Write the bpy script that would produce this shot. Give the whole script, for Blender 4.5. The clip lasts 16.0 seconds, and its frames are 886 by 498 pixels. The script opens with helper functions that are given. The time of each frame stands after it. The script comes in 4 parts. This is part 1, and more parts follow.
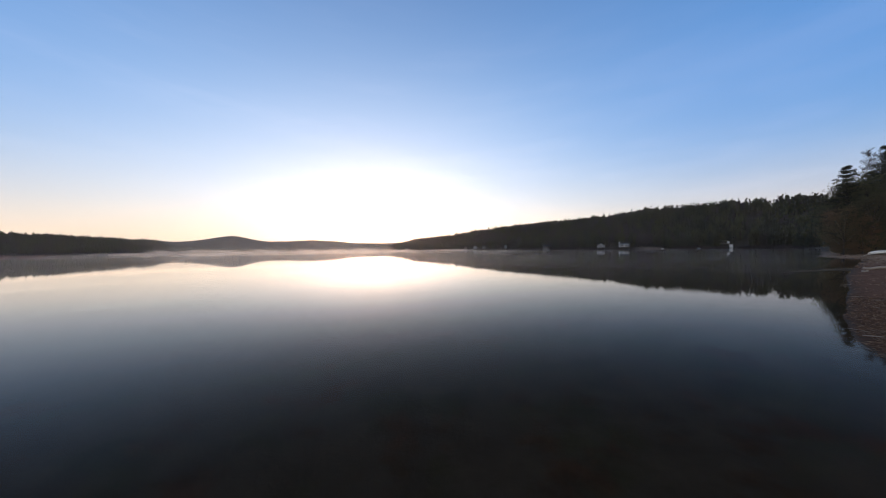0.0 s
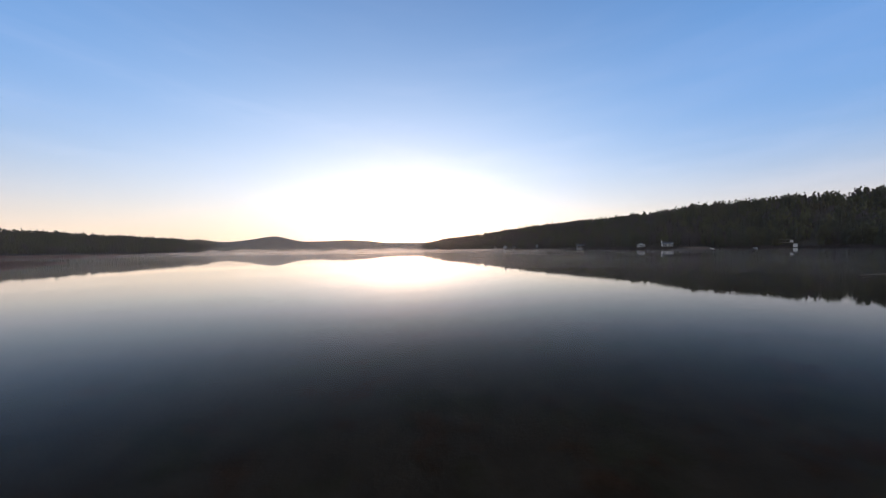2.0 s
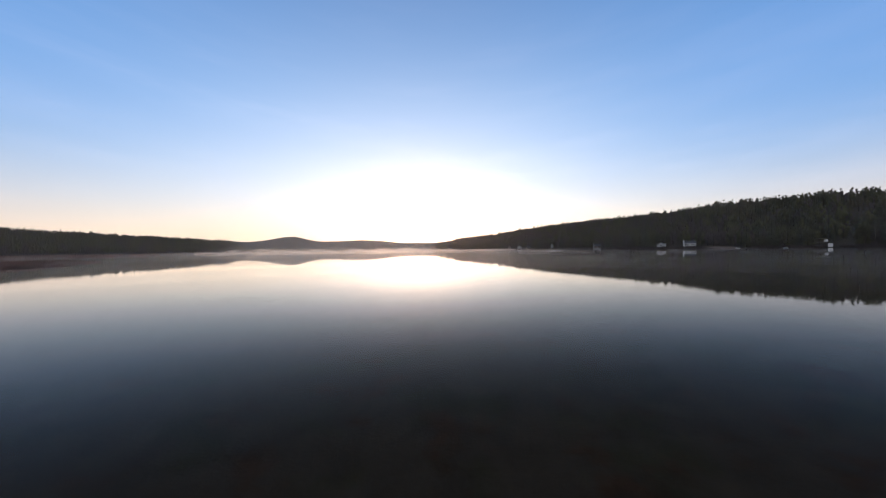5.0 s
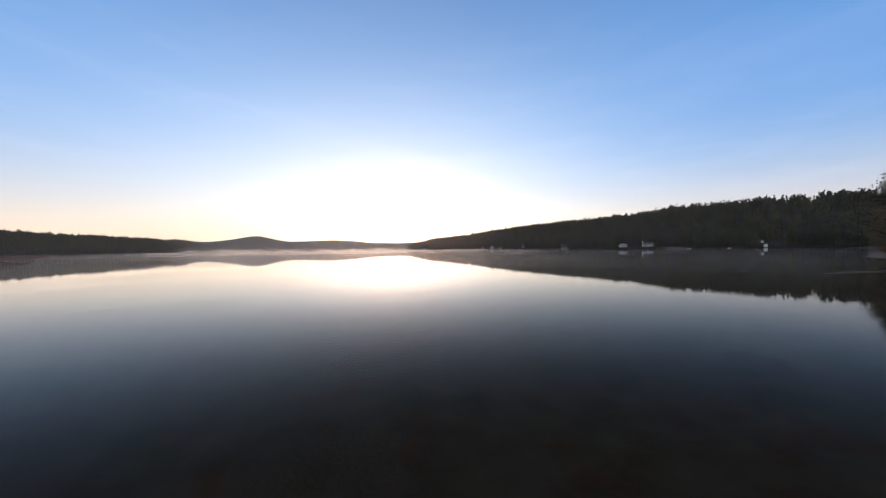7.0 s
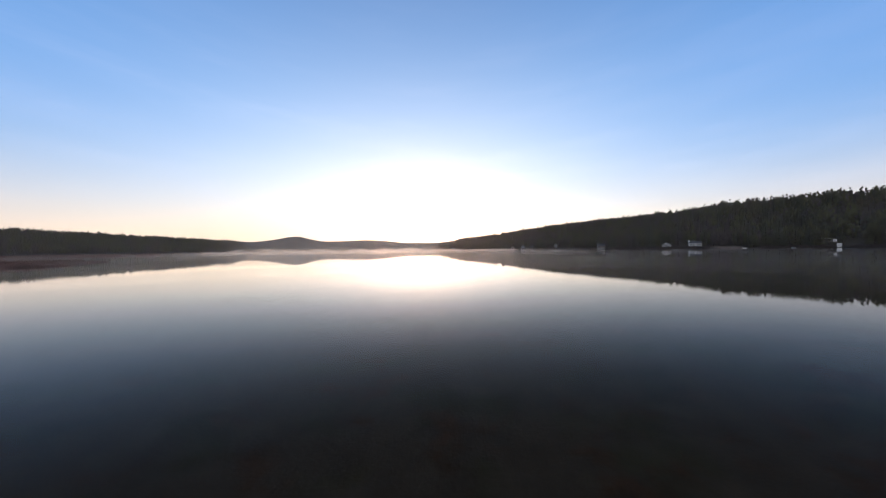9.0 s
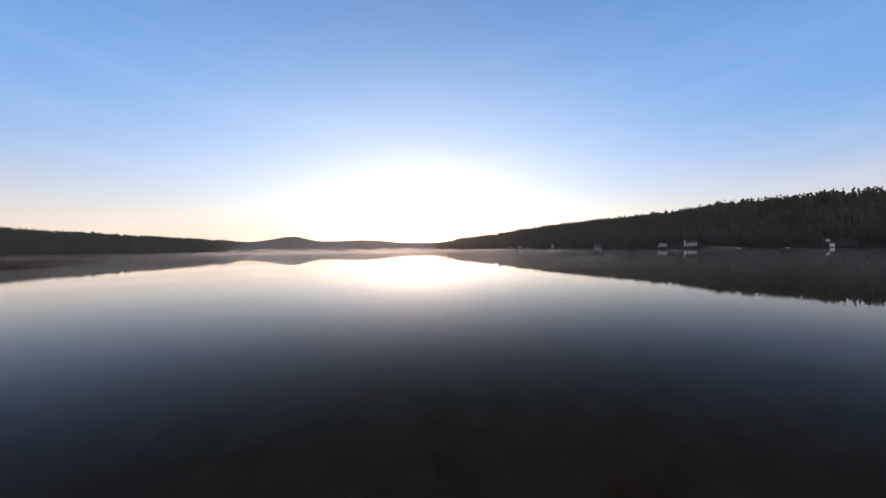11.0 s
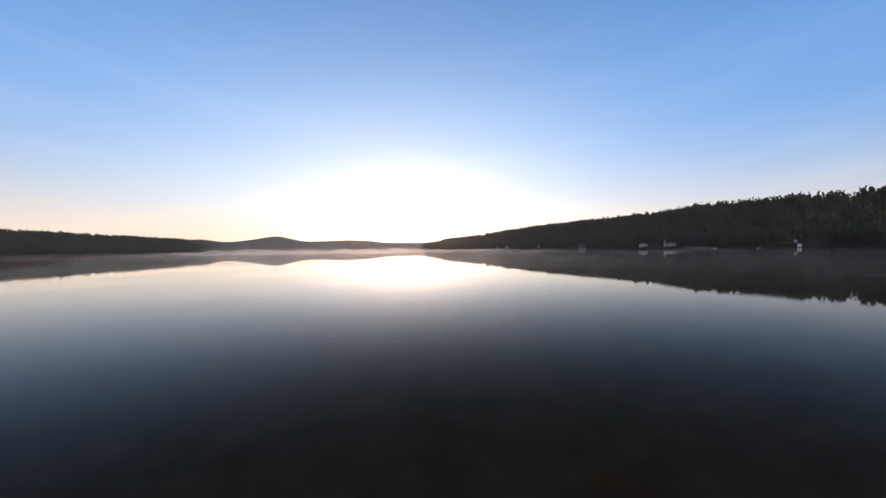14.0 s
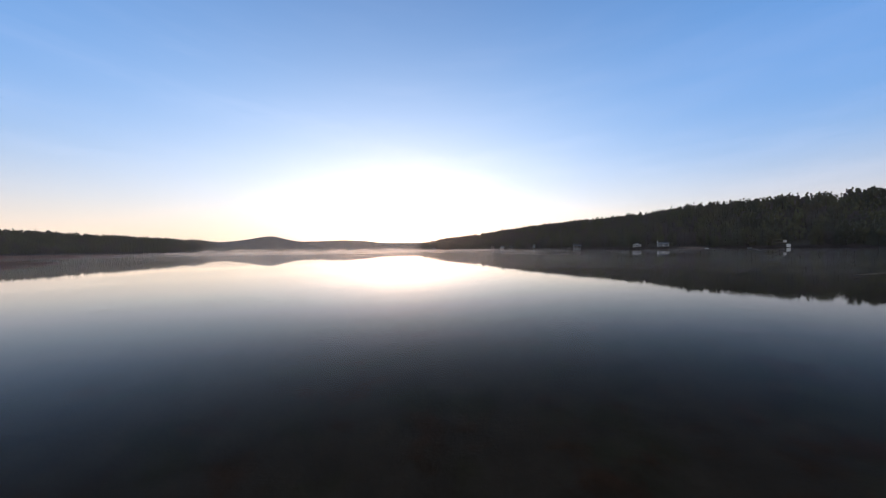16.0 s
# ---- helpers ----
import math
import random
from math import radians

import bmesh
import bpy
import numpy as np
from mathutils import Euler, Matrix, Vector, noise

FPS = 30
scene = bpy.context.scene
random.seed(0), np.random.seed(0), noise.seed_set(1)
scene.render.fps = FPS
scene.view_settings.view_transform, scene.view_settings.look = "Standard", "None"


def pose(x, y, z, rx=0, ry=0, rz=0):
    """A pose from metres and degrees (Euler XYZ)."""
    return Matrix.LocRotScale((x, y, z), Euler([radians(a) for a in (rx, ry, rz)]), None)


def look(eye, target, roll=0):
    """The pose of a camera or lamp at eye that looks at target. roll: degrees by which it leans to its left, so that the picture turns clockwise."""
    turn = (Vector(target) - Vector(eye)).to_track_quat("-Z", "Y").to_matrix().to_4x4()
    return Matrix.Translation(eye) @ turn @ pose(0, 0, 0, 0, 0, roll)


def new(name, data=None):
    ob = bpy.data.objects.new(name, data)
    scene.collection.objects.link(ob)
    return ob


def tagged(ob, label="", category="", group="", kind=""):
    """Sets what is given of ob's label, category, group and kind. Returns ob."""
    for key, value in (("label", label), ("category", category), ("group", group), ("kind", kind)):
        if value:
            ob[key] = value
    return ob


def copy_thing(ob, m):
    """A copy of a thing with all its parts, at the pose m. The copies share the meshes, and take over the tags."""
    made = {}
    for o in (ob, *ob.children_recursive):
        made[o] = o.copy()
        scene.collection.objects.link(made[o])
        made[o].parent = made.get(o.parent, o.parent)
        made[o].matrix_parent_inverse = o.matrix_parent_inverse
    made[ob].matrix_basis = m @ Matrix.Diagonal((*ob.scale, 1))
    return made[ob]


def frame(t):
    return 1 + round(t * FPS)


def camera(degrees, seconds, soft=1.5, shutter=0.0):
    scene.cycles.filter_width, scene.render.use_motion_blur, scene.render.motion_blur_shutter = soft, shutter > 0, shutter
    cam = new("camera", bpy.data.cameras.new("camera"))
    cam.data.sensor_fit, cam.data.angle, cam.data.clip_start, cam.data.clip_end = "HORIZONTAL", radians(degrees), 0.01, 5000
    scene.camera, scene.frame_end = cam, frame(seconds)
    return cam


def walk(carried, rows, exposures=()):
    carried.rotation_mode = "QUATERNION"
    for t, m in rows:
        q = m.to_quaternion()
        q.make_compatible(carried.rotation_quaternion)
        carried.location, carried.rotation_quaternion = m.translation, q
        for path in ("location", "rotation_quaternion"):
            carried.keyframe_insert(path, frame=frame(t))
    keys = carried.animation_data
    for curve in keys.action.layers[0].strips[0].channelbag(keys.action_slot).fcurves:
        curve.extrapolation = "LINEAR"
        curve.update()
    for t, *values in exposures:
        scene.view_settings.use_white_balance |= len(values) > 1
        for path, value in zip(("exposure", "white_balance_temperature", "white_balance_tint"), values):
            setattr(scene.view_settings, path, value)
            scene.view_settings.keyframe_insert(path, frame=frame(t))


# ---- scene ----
import itertools

# ---------------------------------------------------------------- camera
cam = camera(113.2, 16.0, soft=1.0)
EYE = Vector((0.0, 0.0, 1.65))
ROLL = -0.64
YAWS = [(0, 0.0), (0.5, 4.10), (1, 3.46), (1.5, 5.76), (2, 5.72), (2.5, 5.98), (3, 9.07), (3.5, 10.60), (4, 9.03), (4.2, 8.82), (6.3, 5.17),
        (6.5, 4.27), (7, 3.23), (7.5, 3.03), (8, 3.18), (8.5, 3.27), (9, 9.00), (9.2, 8.9), (11.3, 8.46), (11.5, 8.40), (12, 8.00), (12.5, 7.95),
        (13, 7.68), (13.5, 7.20), (14, 6.05), (14.5, 6.90), (15, 4.13), (15.5, 4.35), (16, 5.18)]

EXPOSURES = [(0, -0.11, 6450, 10), (1.5, -0.08, 6500, 10), (4, -0.03, 6500, 10), (7, 0.0, 6500, 10), (9, 0.04, 6450, 10), (12.3, -0.09, 6350, 10), (14.5, -0.04, 6350, 10), (16, -0.03, 6350, 10)]


def heading(yaw):
    a = radians(yaw)
    return look(EYE, EYE + Vector((-math.sin(a), math.cos(a), 0.0)), ROLL)


walk(cam, [(t, heading(yaw)) for t, yaw in YAWS], EXPOSURES)

# ---------------------------------------------------------------- sky and sun
SUN_AZ, SUN_EL = -12.8, 1.05         # degrees: to the right of +y, above the horizon
sun_way = Vector((math.sin(radians(SUN_AZ)) * math.cos(radians(SUN_EL)),
                  math.cos(radians(SUN_AZ)) * math.cos(radians(SUN_EL)), math.sin(radians(SUN_EL))))
scene.view_settings.exposure = 0.0

world = bpy.data.worlds.new("dawn_sky")
scene.world = world
world.use_nodes = True
wn, wl = world.node_tree.nodes, world.node_tree.links
wn.clear()


def wmath(op, a, b=None):
    n = wn.new("ShaderNodeMath")
    n.operation = op
    for k, v in enumerate((a, b)):
        if v is None:
            continue
        if isinstance(v, (int, float)):
            n.inputs[k].default_value = v
        else:
            wl.new(v, n.inputs[k])
    return n.outputs[0]


def wramp(value, stops, mode="B_SPLINE"):
    n = wn.new("ShaderNodeValToRGB")
    n.color_ramp.interpolation = mode
    els = n.color_ramp.elements
    while len(els) < len(stops):
        els.new(0.5)
    for e, (p, c) in zip(els, stops):
        e.position, e.color = p, (*c, 1)
    wl.new(value, n.inputs[0])
    return n.outputs[0]


def wmix(kind, fac, a, b):
    n = wn.new("ShaderNodeMix")
    n.data_type, n.blend_type = "RGBA", kind
    for sock, v in ((n.inputs[0], fac), (n.inputs[6], a), (n.inputs[7], b)):
        if isinstance(v, (int, float)):
            sock.default_value = v
        elif isinstance(v, tuple):
            sock.default_value = (*v, 1)
        else:
            wl.new(v, sock)
    return n.outputs[2]


def clear_dawn_sky():
    """Physical sky for a sun at the horizon, with the wide milky glow of damp air round the sun."""
    nish = wn.new("ShaderNodeTexSky")
    nish.sky_type, nish.sun_disc = "NISHITA", False
    nish.sun_elevation, nish.sun_rotation = radians(SUN_EL), radians(SUN_AZ)
    nish.air_density, nish.dust_density, nish.ozone_density = 1.0, 0.6, 2.0
    coord = wn.new("ShaderNodeTexCoord")
    dot = wn.new("ShaderNodeVectorMath")
    dot.operation = "DOT_PRODUCT"
    flat = wn.new("ShaderNodeVectorMath")            # the glow is wider than it is high
    flat.operation = "MULTIPLY"
    wl.new(coord.outputs["Generated"], flat.inputs[0])
    flat.inputs[1].default_value = (1.0, 1.0, 1.75)
    unit = wn.new("ShaderNodeVectorMath")
    unit.operation = "NORMALIZE"
    wl.new(flat.outputs[0], unit.inputs[0])
    wl.new(unit.outputs[0], dot.inputs[0])
    dot.inputs[1].default_value = sun_way
    away = wmath("DIVIDE", wmath("ARCCOSINE", dot.outputs["Value"]), math.pi / 2)      # 0 at the sun, 1 square to it
    sep = wn.new("ShaderNodeSeparateXYZ")
    wl.new(coord.outputs["Generated"], sep.inputs[0])
    high = wmath("DIVIDE", wmath("ARCSINE", wmath("MAXIMUM", sep.outputs[2], 0.0)), math.pi / 2)
    clear = wramp(high, [(0.0, (0.80, 0.63, 0.55)), (0.035, (0.78, 0.64, 0.60)), (0.08, (0.54, 0.57, 0.69)), (0.14, (0.35, 0.50, 0.77)),
                         (0.22, (0.225, 0.425, 0.77)), (0.34, (0.157, 0.35, 0.685)), (0.5, (0.097, 0.243, 0.52)), (0.62, (0.115, 0.19, 0.33)), (1.0, (0.11, 0.13, 0.17))])
    clear = wmix("MULTIPLY", wramp(high, [(0.0, (0.0, 0.0, 0.0)), (0.07, (0.1, 0.1, 0.1)), (0.17, (1.0, 1.0, 1.0))], "LINEAR"), clear, wramp(away, [(0.0, (1.0, 1.0, 1.0)), (0.30, (1.0, 1.0, 1.0)), (0.52, (0.81, 0.92, 1.0)), (0.8, (0.59, 0.785, 0.95)), (1.0, (0.57, 0.76, 0.91))], "LINEAR"))     # deeper blue square to the sun
    glow = wramp(away, [(0.0, (1.0, 0.93, 0.84)), (0.10, (0.52, 0.485, 0.43)), (0.21, (0.268, 0.240, 0.200)), (0.33, (0.180, 0.148, 0.098)),
                        (0.49, (0.070, 0.057, 0.032)), (0.64, (0.020, 0.015, 0.008)), (0.82, (0.0, 0.0, 0.0))])
    west = wramp(wmath("MULTIPLY", away, 0.5), [(0.0, (0.0, 0.0, 0.0)), (0.41, (0.0, 0.0, 0.0)), (0.70, (0.9, 0.9, 0.9)), (1.0, (0.85, 0.85, 0.85))], "LINEAR")
    rosy = wramp(high, [(0.0, (1.9, 1.36, 1.0)), (0.12, (1.9, 1.45, 1.12)), (0.22, (1.4, 1.16, 0.98)), (0.40, (0.50, 0.52, 0.56)), (1.0, (0.20, 0.22, 0.26))])     # pink belt opposite the sun, unseen, brightened as fill for woods and beach
    clear = wmix("MIX", west, clear, rosy)
    base = wmix("ADD", 0.10, clear, nish.outputs[0])
    rim = wramp(away, [(0.0, (1.0, 0.80, 0.60)), (0.03, (0.62, 0.50, 0.38)), (0.07, (0.20, 0.155, 0.115)), (0.12, (0.03, 0.022, 0.015)), (0.17, (0.0, 0.0, 0.0))])
    halo = wmix("ADD", 1.0, wmix("MULTIPLY", 1.0, glow, (2.3, 2.3, 2.3)), wmix("MULTIPLY", 1.0, rim, (1.3, 1.3, 1.3)))
    thin = wn.new("ShaderNodeTexNoise")                # faint streaks of high cloud
    stretch = wn.new("ShaderNodeMapping")
    stretch.inputs["Rotation"].default_value, stretch.inputs["Scale"].default_value = (0.12, 0.0, 0.4), (2.0, 2.0, 13.0)
    wl.new(coord.outputs["Generated"], stretch.inputs[0])
    wl.new(stretch.outputs[0], thin.inputs["Vector"])
    thin.inputs["Scale"].default_value, thin.inputs["Detail"].default_value, thin.inputs["Roughness"].default_value = 1.3, 6.0, 0.6
    streak = wramp(thin.outputs["Fac"], [(0.40, (0.0, 0.0, 0.0)), (0.78, (0.085, 0.062, 0.050))], "EASE")
    band = wramp(high, [(0.0, (0.6, 0.6, 0.6)), (0.1, (1.0, 1.0, 1.0)), (0.2, (0.6, 0.6, 0.6)), (0.35, (0.3, 0.3, 0.3)), (0.55, (0.0, 0.0, 0.0))])
    base = wmix("ADD", 1.0, base, wmix("MULTIPLY", 1.0, streak, band))
    total = wmix("ADD", 1.0, base, halo)
    back = wn.new("ShaderNodeBackground")
    back.inputs["Strength"].default_value = 1.0
    wl.new(total, back.inputs["Color"])
    out = wn.new("ShaderNodeOutputWorld")
    wl.new(back.outputs[0], out.inputs["Surface"])


clear_dawn_sky()

sun = new("sun", bpy.data.lights.new("sun", "SUN"))
sun.data.energy, sun.data.angle, sun.data.color = 0.8, radians(0.6), (1.0, 0.66, 0.45)
sun.matrix_world = look(sun_way * 50, (0, 0, 0))


# ---------------------------------------------------------------- materials
class Mat:
    """A node material under construction."""

    def __init__(self, name, rough=0.9, metal=0.0, spec=0.3):
        self.m = bpy.data.materials.new(name)
        self.m.use_nodes = True
        self.n, self.l = self.m.node_tree.nodes, self.m.node_tree.links
        self.b = self.n["Principled BSDF"]
        self.b.inputs["Roughness"].default_value = rough
        self.b.inputs["Metallic"].default_value = metal
        self.b.inputs["Specular IOR Level"].default_value = spec
        self.pos = self.n.new("ShaderNodeNewGeometry").outputs["Position"]

    def noise(self, scale, detail=4.0, rough=0.55, vec=None, stretch=None):
        t = self.n.new("ShaderNodeTexNoise")
        t.inputs["Scale"].default_value, t.inputs["Detail"].default_value = scale, detail
        t.inputs["Roughness"].default_value = rough
        src = vec or self.pos
        if stretch:
            mp = self.n.new("ShaderNodeMapping")
            mp.inputs["Scale"].default_value = stretch
            self.l.new(src, mp.inputs[0])
            src = mp.outputs[0]
        self.l.new(src, t.inputs["Vector"])
        return t.outputs["Fac"]

    def ramp(self, value, stops, mode="LINEAR"):
        r = self.n.new("ShaderNodeValToRGB")
        r.color_ramp.interpolation = mode
        els = r.color_ramp.elements
        while len(els) < len(stops):
            els.new(0.5)
        for e, (p, c) in zip(els, stops):
            e.position, e.color = p, (*(c if isinstance(c, tuple) else (c, c, c)), 1)
        self.l.new(value, r.inputs[0])
        return r.outputs[0]

    def mix(self, fac, a, b, kind="MIX"):
        n = self.n.new("ShaderNodeMix")
        n.data_type, n.blend_type = "RGBA", kind
        for sock, v in ((n.inputs[0], fac), (n.inputs[6], a), (n.inputs[7], b)):
            if isinstance(v, (int, float)):
                sock.default_value = v
            elif isinstance(v, tuple):
                sock.default_value = (*v, 1)
            else:
                self.l.new(v, sock)
        return n.outputs[2]

    def math(self, op, a, b=None):
        n = self.n.new("ShaderNodeMath")
        n.operation = op
        for k, v in enumerate((a, b)):
            if isinstance(v, (int, float)):
                n.inputs[k].default_value = v
            elif v is not None:
                self.l.new(v, n.inputs[k])
        return n.outputs[0]

    def island(self):
        return self.n.new("ShaderNodeNewGeometry").outputs["Random Per Island"]

    def color(self, c):
        if isinstance(c, tuple):
            self.b.inputs["Base Color"].default_value = (*c, 1)
        else:
            self.l.new(c, self.b.inputs["Base Color"])
        return self

    def bump(self, h, strength=0.3, dist=0.02):
        n = self.n.new("ShaderNodeBump")
        n.inputs["Strength"].default_value, n.inputs["Distance"].default_value = strength, dist
        self.l.new(h, n.inputs["Height"])
        self.l.new(n.outputs[0], self.b.inputs["Normal"])
        return self


def foliage(name, dark, light, warm, scale=0.09):
    """Leaves or needles: tone differs from crown to crown and from clump to clump."""
    k = Mat(name, rough=0.75, spec=0.25)
    trees = k.noise(scale, 2.0)
    tone = k.mix(k.ramp(trees, [(0.41, 0.0), (0.59, 1.0)]), dark, light)
    tone = k.mix(k.ramp(k.noise(scale * 0.43, 1.0), [(0.52, 0.0), (0.68, 0.8)]), tone, warm)
    bent = k.n.new("ShaderNodeVectorMath")          # shading normals bent upwards, so crowns take even light from above
    bent.operation = "MULTIPLY_ADD"
    k.l.new(k.n.new("ShaderNodeNewGeometry").outputs["Normal"], bent.inputs[0])
    bent.inputs[1].default_value, bent.inputs[2].default_value = (0.20, 0.20, 0.20), (0.0, 0.0, 0.84)
    unit = k.n.new("ShaderNodeVectorMath")
    unit.operation = "NORMALIZE"
    k.l.new(bent.outputs[0], unit.inputs[0])
    k.l.new(unit.outputs[0], k.b.inputs["Normal"])
    k.color(k.mix(k.math("MULTIPLY", k.island(), 0.12), tone, (0.022, 0.022, 0.013)))
    return k.m


def bark(name, dark, light):
    k = Mat(name, rough=0.9)
    v = k.noise(6.0, 5.0, 0.6, stretch=(1.0, 1.0, 0.2))
    k.color(k.mix(v, dark, light))
    k.bump(k.noise(22.0, 4.0, 0.6, stretch=(1.0, 1.0, 0.2)), 0.6, 0.03)
    return k.m


def plain(name, c, rough=0.6, wear=0.25, metal=0.0, spec=0.4, grain=9.0):
    k = Mat(name, rough, metal, spec)
    dull = tuple(x * (1 - wear) * 0.9 for x in c)
    k.color(k.mix(k.ramp(k.noise(grain * 0.12, 5.0), [(0.35, 0.0), (0.75, 1.0)]), c, k.mix(k.noise(grain, 5.0), dull, c)))
    k.bump(k.noise(grain * 6, 3.0), 0.15, 0.004)
    return k.m


M = {}
M["pine"] = foliage("pine_needles", (0.046, 0.051, 0.027), (0.078, 0.082, 0.042), (0.082, 0.072, 0.042))
M["spring"] = foliage("spring_leaves", (0.064, 0.065, 0.028), (0.109, 0.104, 0.036), (0.104, 0.080, 0.040))
# lighter copy of the spring leaves; its colour lifts the point's dark crowns
M["budding"] = foliage("lifted_spring_leaves", (0.150, 0.132, 0.060), (0.210, 0.186, 0.080), (0.220, 0.150, 0.078), 0.3)
M["twig"] = foliage("bare_twigs", (0.072, 0.056, 0.048), (0.108, 0.084, 0.071), (0.112, 0.077, 0.058))
M["rust"] = foliage("rust_leaves", (0.340, 0.185, 0.092), (0.420, 0.240, 0.118), (0.310, 0.235, 0.110), 0.4)
M["bark"] = bark("tree_bark", (0.035, 0.028, 0.024), (0.110, 0.092, 0.078))
M["birch"] = bark("pale_bark", (0.10, 0.092, 0.084), (0.21, 0.195, 0.18))
M["marsh"] = foliage("marsh_shrub", (0.180, 0.080, 0.064), (0.255, 0.118, 0.092), (0.215, 0.132, 0.095), 0.15)
M["driftwood"] = plain("weathered_wood", (0.34, 0.28, 0.23), 0.85, 0.5, grain=14.0)
M["wetwood"] = plain("wet_dark_wood", (0.014, 0.011, 0.010), 1.0, 0.5, spec=0.03, grain=10.0)
M["greywood"] = plain("grey_wet_wood", (0.105, 0.088, 0.076), 0.8, 0.5, spec=0.2, grain=12.0)
def litter_material():
    """Each leaf or stem has its own tone, from wet brown to bleached tan."""
    k = Mat("dead_leaves", rough=0.8, spec=0.25)
    k.color(k.mix(k.noise(30.0, 3.0), k.ramp(k.island(), [(0.0, (0.050, 0.024, 0.014)), (0.45, (0.150, 0.078, 0.044)), (0.8, (0.300, 0.180, 0.105)), (1.0, (0.520, 0.380, 0.250))]), (0.090, 0.048, 0.030)))
    return k.m


M["litter"] = litter_material()
M["white"] = plain("white_paint", (0.72, 0.71, 0.69), 0.55, 0.15)
M["grey_wall"] = plain("grey_clapboard", (0.30, 0.31, 0.32), 0.7, 0.2)
M["brown_wall"] = plain("brown_clapboard", (0.14, 0.10, 0.075), 0.75, 0.25)
M["roof"] = plain("asphalt_shingle", (0.075, 0.075, 0.080), 0.9, 0.3)
M["hull"] = plain("white_gelcoat", (0.74, 0.73, 0.70), 0.3, 0.12)
M["deck"] = plain("deck_boards", (0.26, 0.22, 0.18), 0.8, 0.3)
M["canvas"] = plain("pale_green_canvas", (0.17, 0.165, 0.11), 0.85, 0.2)
M["metal"] = plain("dull_aluminium", (0.55, 0.56, 0.58), 0.4, 0.1, metal=0.9)


def window_glass():
    k = Mat("window_glass", rough=0.04, spec=0.5)
    k.color((0.015, 0.018, 0.02))
    return k.m


M["glass"] = window_glass()


def lake_water():
    """Still brown lake water: a mirror at a low angle, clear and dark when looked into."""
    k = Mat("lake_water")
    ripple = k.noise(0.5, 2.0, 0.4, stretch=(0.5, 1.0, 1.0))
    bump = k.n.new("ShaderNodeBump")
    bump.inputs["Strength"].default_value, bump.inputs["Distance"].default_value = 0.006, 0.03
    k.l.new(ripple, bump.inputs["Height"])
    mirror, deep, mixed = k.n.new("ShaderNodeBsdfGlossy"), k.n.new("ShaderNodeBsdfRefraction"), k.n.new("ShaderNodeMixShader")
    mirror.inputs["Color"].default_value = (0.985, 0.98, 0.97, 1)
    mirror.inputs["Roughness"].default_value = 0.03
    deep.inputs["Color"].default_value = (0.78, 0.70, 0.60, 1)
    deep.inputs["Roughness"].default_value, deep.inputs["IOR"].default_value = 0.0, 1.33
    facing = k.n.new("ShaderNodeLayerWeight")
    facing.inputs["Blend"].default_value = 0.5
    for n in (mirror, deep):
        k.l.new(bump.outputs[0], n.inputs["Normal"])
    toward, way = k.n.new("ShaderNodeVectorMath"), k.n.new("ShaderNodeVectorMath")     # mirror strength falls with bearing off -22 degrees, put in for polarised sky light
    toward.operation, way.operation = "NORMALIZE", "DOT_PRODUCT"
    k.l.new(k.pos, toward.inputs[0])
    k.l.new(toward.outputs[0], way.inputs[0])
    way.inputs[1].default_value = (math.sin(radians(-22)), math.cos(radians(-22)), 0.0)
    steep = k.math("SUBTRACT", 12.5, k.math("MULTIPLY", k.math("MAXIMUM", way.outputs["Value"], 0.0), 5.0))
    gloss = k.math("MINIMUM", k.math("MULTIPLY", k.math("POWER", facing.outputs["Facing"], steep), 1.46), 0.985)
    k.l.new(gloss, mixed.inputs[0])
    k.l.new(deep.outputs[0], mixed.inputs[1])
    k.l.new(mirror.outputs[0], mixed.inputs[2])
    k.l.new(mixed.outputs[0], k.n["Material Output"].inputs["Surface"])
    return k.m


M["water"] = lake_water()


